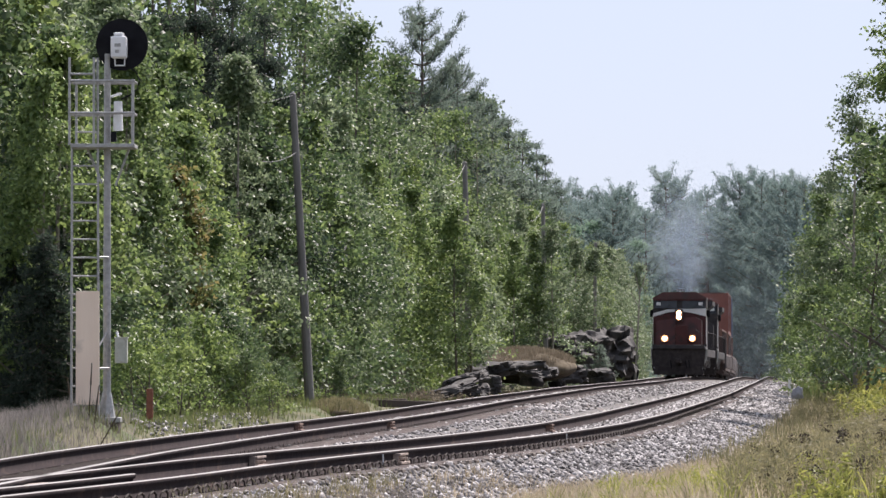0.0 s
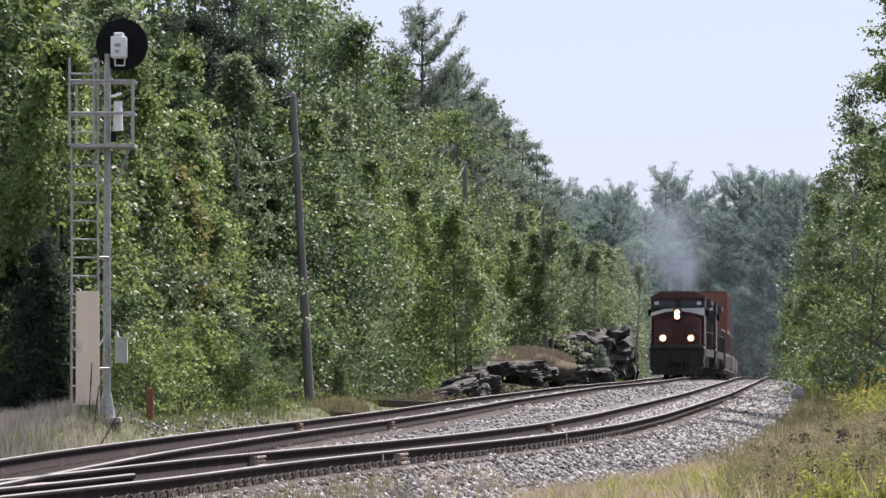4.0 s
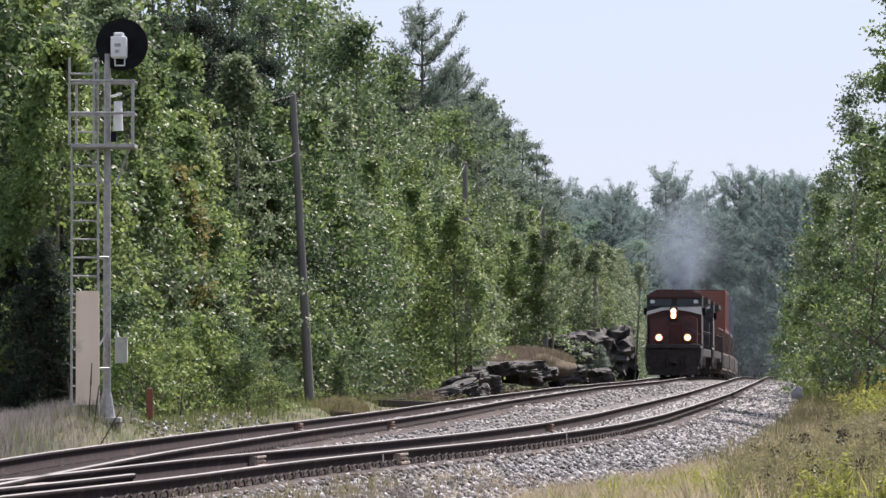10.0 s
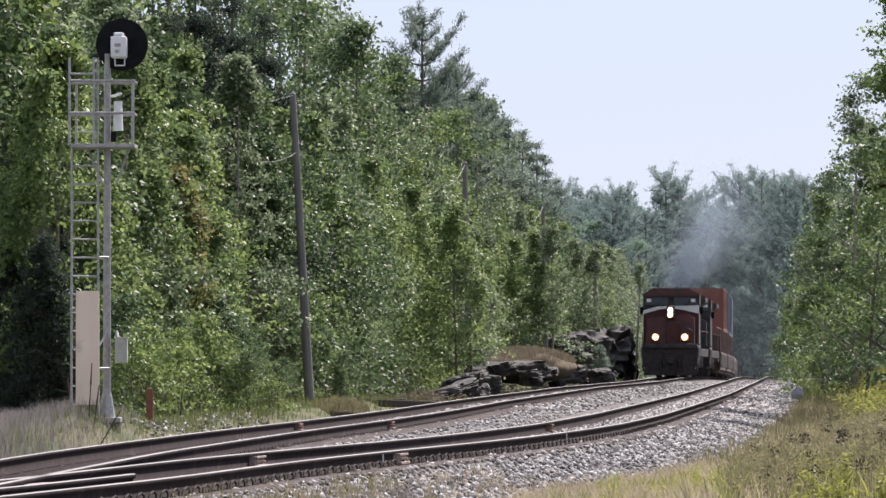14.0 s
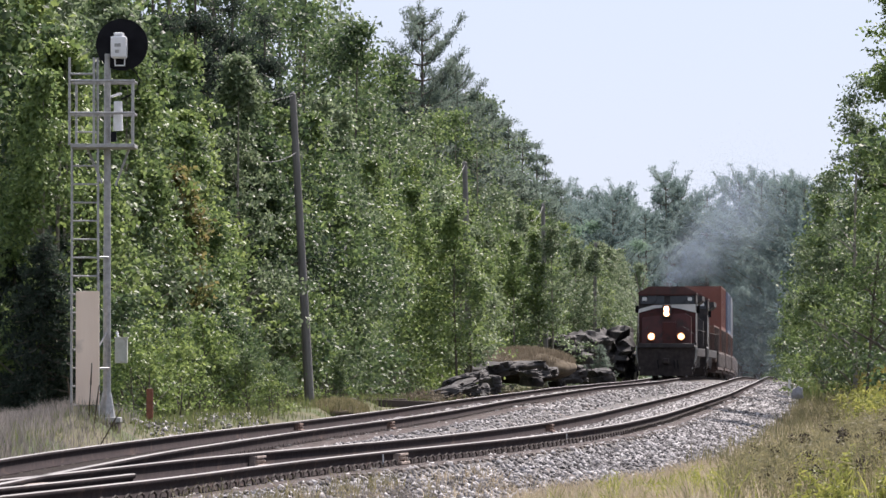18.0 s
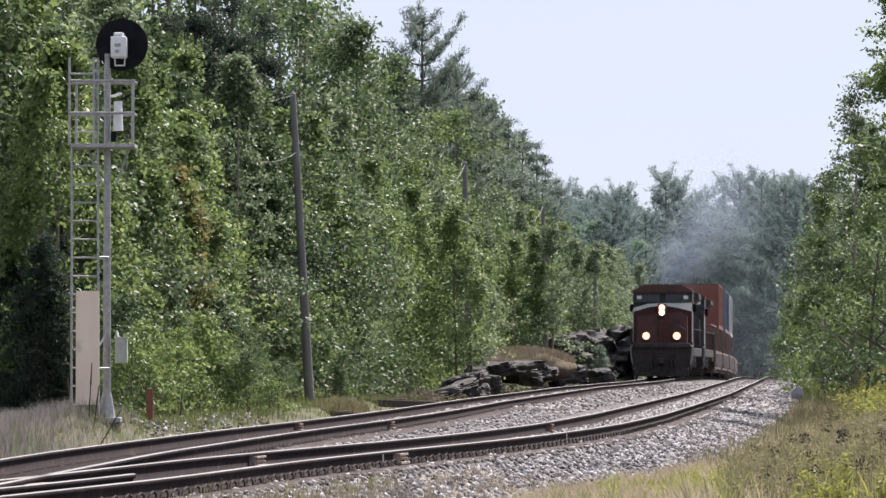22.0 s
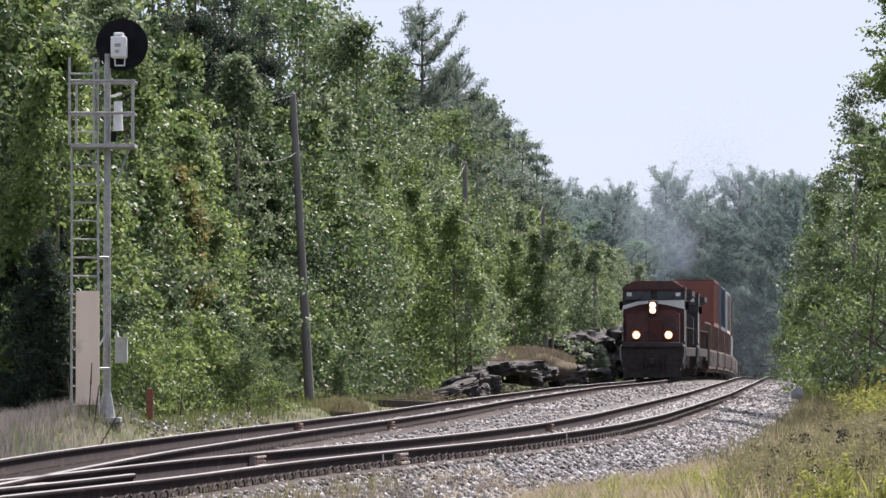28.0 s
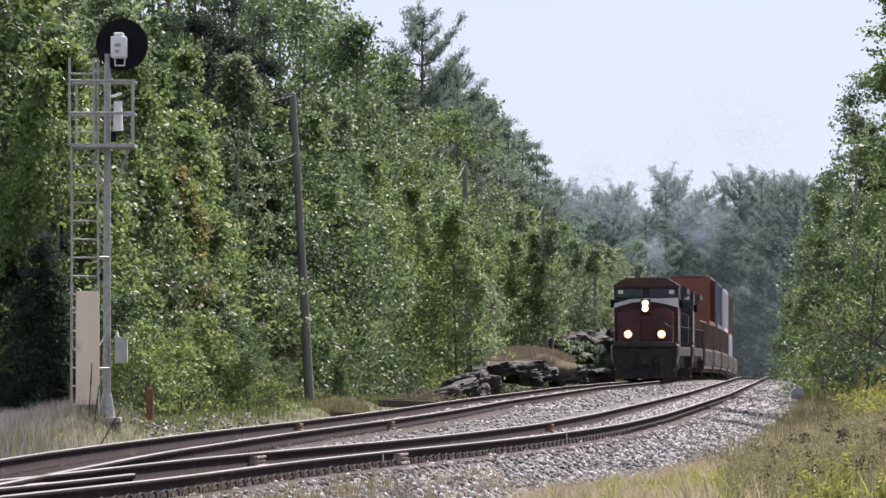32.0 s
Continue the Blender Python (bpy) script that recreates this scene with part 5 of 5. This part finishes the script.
# ---- train ----
def locomotive(lead, red, band):
    """A six-axle wide-cab diesel; its front at y = 0 looks to -y."""
    t = thing("locomotive", Matrix(), "red-nosed black diesel locomotive with lit headlights" if lead else "black diesel locomotive coupled behind the leader", "locomotive", "locomotives of the train")
    L = 22.3
    part("frame", box(-1.5, 1.5, 0.55, L - 0.5, 1.15, 1.62, 0.04), M_LOCO_BLACK, t)
    bm = prism([(-1.5, 0.35), (1.5, 0.35), (1.5, 1.75), (-1.5, 1.75)], 0.25, 0.55)
    prism([(-1.45, 0.12), (1.45, 0.12), (1.35, 0.62), (-1.35, 0.62)], 0.05, 0.3, bm)
    part("pilot", bm, M_UNDER, t, "black plough-shaped pilot")
    cp = part("coupler", box(-0.16, 0.16, -0.35, 0.3, 0.78, 1.05, 0.05), M_UNDER, t)
    for x in (-0.45, 0.42, 0.6):
        part("air_hose", rod((x, 0.05, 0.95), (x + 0.06, -0.08, 0.5), 0.03, seg=6), M_BLACK, cp)
    # short hood and cab
    bm = prism([(-1.32, 1.62), (1.32, 1.62), (1.32, 3.25), (1.0, 3.48), (-1.0, 3.48), (-1.32, 3.25)], 0.62, 2.2)
    for v in bm.verts:
        if v.co.y < 1.0 and v.co.z > 3.0:
            v.co.y += 0.35
    part("nose", bm, red, t, "dark red nose" if lead else "black nose")
    part("anticlimber", box(-1.5, 1.5, 0.12, 0.62, 1.62, 1.85, 0.03), M_LOCO_BLACK, t)
    part("nose_door", box(-0.2, 0.5, 0.585, 0.64, 1.8, 3.0, 0.03), red, t)
    cab = part("cab", prism([(-1.55, 1.62), (1.55, 1.62), (1.55, 4.52), (0.95, 4.86), (-0.95, 4.86), (-1.55, 4.52)], 2.05, 4.7), M_LOCO_BLACK, t, "wide cab with chamfered roof")
    bm = prism([(-1.58, 4.52), (1.58, 4.52), (1.58, 4.60), (0.97, 4.93), (-0.97, 4.93), (-1.58, 4.60)], 1.93, 4.8)
    part("roof", bm, M_LOCO_ROOF, cab, "sooty dark red roof")
    # lower windscreen wall in red and the white band under the windows
    part("front_panel", prism([(-1.53, 1.9), (1.53, 1.9), (1.53, 3.62), (0.0, 3.88), (-1.53, 3.62)], 1.99, 2.06), red, cab)
    part("white_band", prism([(-1.53, 3.50), (-0.7, 3.74), (0.0, 3.82), (0.7, 3.72), (1.53, 3.52), (1.53, 3.98), (0.75, 3.96), (0.0, 3.95), (-0.75, 3.92), (-1.53, 3.70)], 1.95, 2.0), band, cab, "white painted chevron band" if lead else "")
    part("brow", prism([(-1.54, 4.44), (1.54, 4.44), (1.54, 4.53), (-1.54, 4.53)], 1.95, 2.05), red, cab)
    for x0, x1 in ((-1.44, -0.16), (0.16, 1.44)):
        bm = prism([(x0, 3.99), (x1, 3.99), (x1, 4.45), (x0, 4.45)], 1.97, 2.03)
        for v in bm.verts:
            v.co.y += 0.10 * (v.co.z - 3.99) / 0.46 - 0.06
        pane = part("windscreen", bm, M_GLASS, cab, "dark sloping cab window")
        # pale patch at each pane's outer end, imitating a sky reflection
        xs = x0 + 0.10 if x0 < 0 else x1 - 0.34
        part("sun_visor", box(xs, xs + 0.24, 1.925, 1.935, 4.16, 4.34, 0.004), M_ALU, pane, "pale patch added as a reflection on the glass")
        part("wiper", rod((0.5 * (x0 + x1), 1.88, 3.97), (0.5 * (x0 + x1) + 0.25, 1.93, 4.22), 0.014, seg=5), M_BLACK, pane)
    for x in (-1.52, 1.52):
        part("side_window", box(x - 0.045, x + 0.045, 2.7, 3.5, 3.45, 4.1, 0.02), M_GLASS, cab)
        part("corner_stripe", box(x - 0.035 if x > 0 else x - 0.04, x + 0.04 if x > 0 else x + 0.035, 2.03, 2.12, 1.9, 3.6, 0.01), M_WHITE, cab, "pale corner stripe")
        part("mirror", box(x + (0.04 if x > 0 else -0.22), x + (0.22 if x > 0 else -0.04), 2.5, 2.54, 3.5, 3.9, 0.015), M_BLACK, cab)
    # lamps
    hl = part("headlight", box(-0.22, 0.22, 0.75, 2.0, 3.22, 3.92, 0.05), M_LOCO_BLACK, t, "twin headlight box on the nose")
    for z in (3.45, 3.70):
        # orange glowing disc behind the glass, added as the lamp's halo
        if lead:
            part("reflector", rod((0, 0.75, z), (0, 0.725, z), 0.165, 0.16, seg=24), M_HALO, hl, "orange glow disc added as the lamp's halo")
        part("lamp_glass", rod((0, 0.75, z), (0, 0.70, z), 0.125, 0.115, seg=20), M_HEAD if lead else M_GLASS, hl, "glowing headlight" if lead else "")
    for x in (-0.80, 0.80):
        dl = part("ditch_light", box(x - 0.17, x + 0.17, 0.32, 0.62, 2.04, 2.40, 0.04), M_LOCO_BLACK, t, "ditch light box")
        # the same added halo glow around the ditch light
        if lead:
            part("reflector", rod((x, 0.32, 2.22), (x, 0.295, 2.22), 0.20, 0.195, seg=24), M_HALO, dl, "orange glow disc added as the lamp's halo")
        part("lamp_glass", rod((x, 0.32, 2.22), (x, 0.27, 2.22), 0.13, 0.12, seg=20), M_HEAD if lead else M_GLASS, dl, "glowing ditch light" if lead else "")
    # walkway rails, steps, grab irons
    for s in (-1, 1):
        part("step_well", box(s * 1.5 - 0.06, s * 1.5 + 0.06, 0.55, 1.3, 0.5, 1.6, 0.02), M_UNDER, t)
        for z in (0.55, 0.85, 1.15):
            part("step", box(min(s * 1.2, s * 1.55), max(s * 1.2, s * 1.55), 0.6, 1.2, z, z + 0.04, 0.008), M_GALV, t)
        bm = rod((s * 1.5, 0.32, 0.7), (s * 1.5, 0.32, 2.35), 0.02, seg=6)
        rod((s * 1.5, 0.32, 2.35), (s * 0.95, 0.34, 2.75), 0.014, seg=6, bm=bm)
        part("front_handrail", bm, M_LOCO_BLACK, t)
        arc = [(1.50, 0.30, 1.75), (1.60, 0.30, 1.62), (1.58, 0.30, 1.15), (1.46, 0.28, 0.62), (1.28, 0.26, 0.30)]
        bm = bmesh.new()
        for a, b in zip(arc, arc[1:]):
            rod((s * a[0], a[1], a[2]), (s * b[0], b[1], b[2]), 0.032, seg=6, bm=bm)
        part("step_handrail", bm, M_GALV, t, "pale curved handrail beside the steps")
        bm = bmesh.new()
        for a, b in zip(arc, arc[1:]):
            rod((s * (a[0] + 0.02), a[1] + 1.2, a[2]), (s * (b[0] + 0.02), b[1] + 1.2, b[2]), 0.028, seg=6, bm=bm)
        part("step_handrail", bm, M_GALV, t, "pale curved handrail beside the steps")
        yy = 5.2
        bm = rod((s * 1.5, 4.9, 2.62), (s * 1.5, L - 0.8, 2.62), 0.02, seg=6)
        while yy < L - 0.7:
            rod((s * 1.5, yy, 1.62), (s * 1.5, yy, 2.62), 0.018, seg=6, bm=bm)
            yy += 1.7
        part("side_handrail", bm, M_LOCO_BLACK, t)
        bm = rod((s * 1.53, L - 0.9, 0.6), (s * 1.53, L - 0.9, 2.6), 0.03, seg=6)
        rod((s * 1.53, L - 0.3, 0.6), (s * 1.53, L - 0.3, 2.6), 0.03, seg=6, bm=bm)
        part("rear_handrail", bm, M_LOCO_BLACK, t)
    # long hood
    hood = part("long_hood", box(-0.95, 0.95, 4.7, L - 1.0, 1.62, 4.35, 0.08), M_LOCO_BLACK, t, "long black engine hood")
    for k in range(9):
        for s in (-1, 1):
            part("hood_door", box(s * 0.955 - 0.02, s * 0.955 + 0.02, 6.0 + k * 1.1, 6.95 + k * 1.1, 1.8, 3.6, 0.012), M_LOCO_BLACK, hood)
    part("radiator", prism([(-0.9, 3.9), (0.9, 3.9), (1.5, 4.35), (1.5, 4.62), (-1.5, 4.62), (-1.5, 4.35)], 15.5, L - 1.6), M_LOCO_BLACK, hood, "flared radiator wings")
    part("blower_box", box(-1.35, 1.35, 4.75, 6.2, 3.4, 4.55, 0.05), M_LOCO_BLACK, hood)
    part("exhaust_stack", box(-0.35, 0.35, 10.2, 11.6, 4.3, 4.72, 0.04), M_UNDER, hood, "sooty exhaust stack")
    part("dynamic_vent", box(-0.8, 0.8, 7.2, 8.8, 4.3, 4.6, 0.04), M_UNDER, hood)
    # roof fittings
    bm = rod((0.0, 3.0, 4.88), (0.0, 3.0, 5.05), 0.05, seg=8)
    for i, x in enumerate((-0.16, 0.0, 0.16)):
        rod((x, 2.6, 5.07), (x, 3.25, 5.07), 0.07, 0.025, seg=8, bm=bm)
    part("horn", bm, M_GALV, cab)
    for x in (-0.75, 0.5):
        part("antenna", rod((x, 3.3, 4.88), (x, 3.3, 5.18), 0.012, seg=5), M_BLACK, cab)
    part("fuel_tank", prism([(-1.4, 0.95), (-1.1, 0.5), (1.1, 0.5), (1.4, 0.95), (1.4, 1.18), (-1.4, 1.18)], 8.0, 14.2), M_LOCO_BLACK, t)
    for y0 in (2.2, 15.9):
        bg = part("bogie", box(-1.22, 1.22, y0 - 0.5, y0 + 4.7, 0.62, 0.98, 0.05), M_UNDER, t)
        for s in (-1, 1):
            part("bogie_side", prism([(y0 - 0.5, 0.55), (y0 + 4.7, 0.55), (y0 + 4.7, 0.8), (y0 + 3.6, 1.12), (y0 + 0.6, 1.12), (y0 - 0.5, 0.8)], s * 1.12 - 0.07, s * 1.12 + 0.07, axis="x"), M_UNDER, bg)
        for k in range(3):
            yc = y0 + 0.2 + k * 1.88
            w = part("wheelset", rod((-0.82, 0, 0), (0.82, 0, 0), 0.09, seg=10), M_UNDER, t)
            for s in (-1, 1):
                bm = rod((s * 0.70, 0, 0), (s * 0.83, 0, 0), 0.53, seg=28)
                rod((s * 0.66, 0, 0), (s * 0.70, 0, 0), 0.56, seg=28, bm=bm)
                rod((s * 0.83, 0.0, 0.3), (s * 0.86, 0.0, 0.3), 0.05, seg=8, bm=bm)
                part("wheel", bm, M_UNDER, w)
            w.location = (0, yc, 0.53)
    return t


def container(mat, high=2.59, length=12.19, label=""):
    t = thing("shipping_container", Matrix(), label, "container", "double-stacked containers")
    w = 1.22
    # ribbed sides
    def ribs(x):
        prof, y = [], 0.15
        while y < length - 0.2:
            prof += [(y, 0.0), (y + 0.07, 0.036), (y + 0.14, 0.036), (y + 0.21, 0.0)]
            y += 0.28
        bm = bmesh.new()
        s = 1 if x > 0 else -1
        lo = [bm.verts.new((x - s * (0.02 + d), yy, 0.15)) for yy, d in prof]
        hi = [bm.verts.new((x - s * (0.02 + d), yy, high - 0.1)) for yy, d in prof]
        for a in range(len(lo) - 1):
            bm.faces.new((lo[a], lo[a + 1], hi[a + 1], hi[a]))
        bmesh.ops.solidify(bm, geom=bm.faces[:], thickness=0.01)
        return bm
    part("side_panel", ribs(-w), mat, t)
    part("side_panel", ribs(w), mat, t)
    part("roof_panel", box(-w + 0.02, w - 0.02, 0.02, length - 0.02, high - 0.05, high - 0.01), mat, t)
    part("floor_panel", box(-w + 0.02, w - 0.02, 0.02, length - 0.02, 0.02, 0.14), mat, t)
    part("end_wall", box(-w + 0.05, w - 0.05, 0.03, 0.07, 0.1, high - 0.08, 0.01), mat, t)
    dr = part("end_doors", box(-w + 0.05, w - 0.05, length - 0.07, length - 0.03, 0.1, high - 0.08, 0.01), mat, t)
    for x in (-0.85, -0.35, 0.35, 0.85):
        part("lock_rod", rod((x, length + 0.01, 0.1), (x, length + 0.01, high - 0.1), 0.02, seg=6), M_GALV, dr)
    for x in (-1, 1):
        for yy in (0.08, length - 0.08):
            part("corner_post", box(x * (w - 0.06) - 0.07, x * (w - 0.06) + 0.07, yy - 0.08, yy + 0.08, 0.0, high, 0.012), mat, t)
        if mat is M_BOX_BROWN:
            yy = 0.9
            while yy < length - 0.5:
                part("side_post", box(x * (w + 0.01) - 0.035, x * (w + 0.01) + 0.035, yy - 0.09, yy + 0.09, 0.12, high - 0.08, 0.012), M_WELL, t)
                yy += 1.75
        part("top_rail", box(x * (w - 0.04) - 0.04, x * (w - 0.04) + 0.04, 0.1, length - 0.1, high - 0.11, high, 0.01), mat, t)
        part("bottom_rail", box(x * (w - 0.04) - 0.04, x * (w - 0.04) + 0.04, 0.1, length - 0.1, 0.0, 0.16, 0.01), mat, t)
    return t


def well_car():
    t = thing("well_car", Matrix(), "brown articulated well car with ribbed sides", "railway wagon", "well cars of the train")
    L = 17.4
    for s in (-1, 1):
        sd = part("side_sill", box(s * 1.42 - 0.06, s * 1.42 + 0.06, 1.6, L - 1.6, 0.45, 1.55, 0.02), M_WELL, t)
        y = 1.9
        while y < L - 1.7:
            part("side_rib", box(s * 1.53 - 0.08, s * 1.53 + 0.08, y - 0.14, y + 0.14, 0.62, 1.5, 0.04), M_RIB, sd, "pale side rib")
            y += 2.3
        part("top_chord", box(s * 1.45 - 0.1, s * 1.45 + 0.1, 1.5, L - 1.5, 1.5, 1.62, 0.02), M_WELL, sd)
    part("well_floor", box(-1.36, 1.36, 1.7, L - 1.7, 0.28, 0.40), M_WELL, t)
    for y0, y1 in ((0.1, 1.9), (L - 1.9, L - 0.1)):
        part("end_platform", box(-1.4, 1.4, y0, y1, 0.95, 1.2, 0.03), M_WELL, t)
        part("end_bulkhead", box(-1.3, 1.3, y0 + (1.6 if y0 < 1 else 0.0), y0 + (1.8 if y0 < 1 else 0.2), 0.4, 1.3, 0.02), M_WELL, t)
        yc = (y0 + y1) / 2
        bg = part("bogie", box(-1.05, 1.05, yc - 0.9, yc + 0.9, 0.45, 0.75, 0.05), M_UNDER, t)
        for dy in (-0.85, 0.85):
            for s in (-1, 1):
                part("wheel", rod((s * 0.68, yc + dy, 0.42), (s * 0.82, yc + dy, 0.42), 0.42, seg=22), M_UNDER, bg)
    part("coupler", box(-0.15, 0.15, -0.3, 0.2, 0.8, 1.05, 0.04), M_UNDER, t)
    return t


def run(t):
    """How far the train's front is from the eye, along y."""
    return 266.0 - (0.612 * t + 0.0268 * t * t)


def car_pose(back, t, length, lift=0.0):
    """The pose of a car whose front is `back` metres behind the train's front."""
    y = run(t) + back * 0.9962
    y2 = y + length * 0.9962
    a, b = Vector((far_x(y), y, rail_z(y))), Vector((far_x(y2), y2, rail_z(y2)))
    d = b - a
    return pose(a.x, a.y, a.z + lift, math.degrees(math.atan2(d.z, d.y)), 0, -math.degrees(math.atan2(d.x, d.y)))


TRAIN = []
lead = locomotive(True, M_LOCO_RED, M_WHITE)
second = locomotive(False, M_LOCO_BLACK, M_LOCO_BLACK)
LOCO = 22.6
for n, ob in enumerate((lead, second)):
    TRAIN.append((ob, n * LOCO, 22.3, 0.0))
car0 = well_car()
boxes = {
    "red": container(M_BOX_RED, 2.9, label="oxide-red ribbed shipping container stacked on a well car"),
    "blue": container(M_BOX_BLUE, 2.9, label="slate-blue ribbed shipping container stacked on a well car"),
    "grey": container(M_BOX_GREY, 2.9, label="pale grey ribbed shipping container stacked on a well car"),
    "brown": container(M_BOX_BROWN, 2.9, label="brown ribbed shipping container stacked on a well car"),
}
used = set()
for n, (low, high) in enumerate((("brown", None), ("brown", "red"), ("brown", "blue"), ("brown", "grey"), ("grey", "brown"), ("blue", "red"), ("brown", "brown"), ("red", "grey"), ("brown", "blue"))):
    back = 2 * LOCO + 0.4 + n * 17.6
    TRAIN.append((car0 if n == 0 else copy_thing(car0, Matrix()), back, 17.4, 0.0))
    for lift, key in ((0.402, low), (0.402 + 2.905, high)):
        if key is None:
            continue
        ob = boxes[key] if key not in used else copy_thing(boxes[key], Matrix())
        used.add(key)
        TRAIN.append((ob, back + 2.6, 12.19, lift))


# ---- exhaust smoke: soft swarms of tiny flecks, each puff rigid ----
def puff(seed, radius, count, fleck):
    rng = np.random.default_rng(seed)
    c = rng.normal(size=(7, 3)) * radius * 0.42
    s = rng.uniform(0.30, 0.55, 7) * radius
    k = rng.integers(0, 7, count)
    p = c[k] + rng.normal(size=(count, 3)) * s[k][:, None]
    v, f = leaves_at(p, fleck, rng, droop=0.0, aspect=1.0)
    return mesh_of("smoke_puff", v, f, [M_SMOKE])


PUFFS = []
for i in range(11):
    u = i / 10.0
    r = 0.55 + 1.75 * u
    ob = new("smoke_puff", puff(80 + i, r, int(15000 + 9000 * u), 0.027 + 0.010 * u))
    tagged(ob, "thin bluish grey puff of diesel exhaust smoke", "smoke", "exhaust plume", kind="stuff")
    PUFFS.append((ob, u))


# still swarm of pale flecks added to veil and lighten the far woods as haze
def haze_flecks():
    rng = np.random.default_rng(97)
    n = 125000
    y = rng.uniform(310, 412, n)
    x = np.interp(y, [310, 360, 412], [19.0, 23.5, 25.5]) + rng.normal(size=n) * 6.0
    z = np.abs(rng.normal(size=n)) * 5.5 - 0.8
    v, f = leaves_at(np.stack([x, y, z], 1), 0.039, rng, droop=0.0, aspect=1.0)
    tagged(new("smoke_haze", mesh_of("smoke_haze", v, f, [M_HAZE])), "motionless pale flecks added as haze in front of the far woods", "smoke", kind="stuff")


haze_flecks()


def plume(u, t):
    """Where a puff at relative height u hangs at time t."""
    ts = [0, 3, 6, 8, 10, 12, 14, 17, 19, 21, 23, 25, 28, 32]
    drift = float(np.interp(t, ts, [-0.5, -1.0, -1.9, -2.2, 0.8, 2.6, 3.4, 4.6, 4.7, 4.2, 2.2, 2.2, 1.5, 1.5]))
    tall = float(np.interp(t, ts, [4.6, 4.3, 4.0, 3.7, 3.9, 4.2, 4.6, 5.2, 5.2, 5.0, 4.6, 4.6, 4.6, 4.6]))
    y = run(t) + 10.9
    a = 2.4 * u + 0.25 * t
    # once the engine eases off the plume rises away and spreads, the top first
    gone = max(0.0, t - 25.0 + 5.0 * u)
    up = 0.055 * gone ** 1.7
    return pose(far_x(y) + drift * u ** 1.2 + 0.35 * u * math.sin(a) + 1.5 * up * math.sin(9 * u), y + 2.5 * u + 1.2 * up, rail_z(y) + 4.9 + tall * u ** 0.85 + up, 0, 0, 9 * t * (1 if int(u * 10) % 2 else -1))


# ---- movement ----
def motions():
    times = [2.0 * k for k in range(17)]
    for ob, back, length, lift in TRAIN:
        walk(ob, [(t, car_pose(back, t, length, lift)) for t in times])
    for ob, u in PUFFS:
        walk(ob, [(t, plume(u, t)) for t in range(33)])
    # trees stirring in the wind
    gusts = [(0, 0.0), (3, 0.35), (6, 0.6), (9, 0.1), (13, 0.55), (17, 0.6), (19, 0.75), (23, 0.7), (25, 0.6), (28, 0.75), (30, 0.5), (32, 0.65)]
    for ob, most in ((poplar, 0.9), (poplar_too, 0.9), (top_poplar, -0.45), (sapling, -0.5)):
        rest = ob.matrix_basis.copy()
        walk(ob, [(t, pose(*rest.translation, 0, -most * g, 0) @ rest.to_quaternion().to_matrix().to_4x4()) for t, g in gusts])
    # the leader's wheels roll
    steps = [0.25 * k for k in range(129)]
    for w in lead.children:
        if w.name.startswith("wheelset"):
            y = w.location.y
            walk(w, [(t, pose(0, y, 0.53, math.degrees((266.0 - run(t)) / 0.53), 0, 0)) for t in steps])


motions()
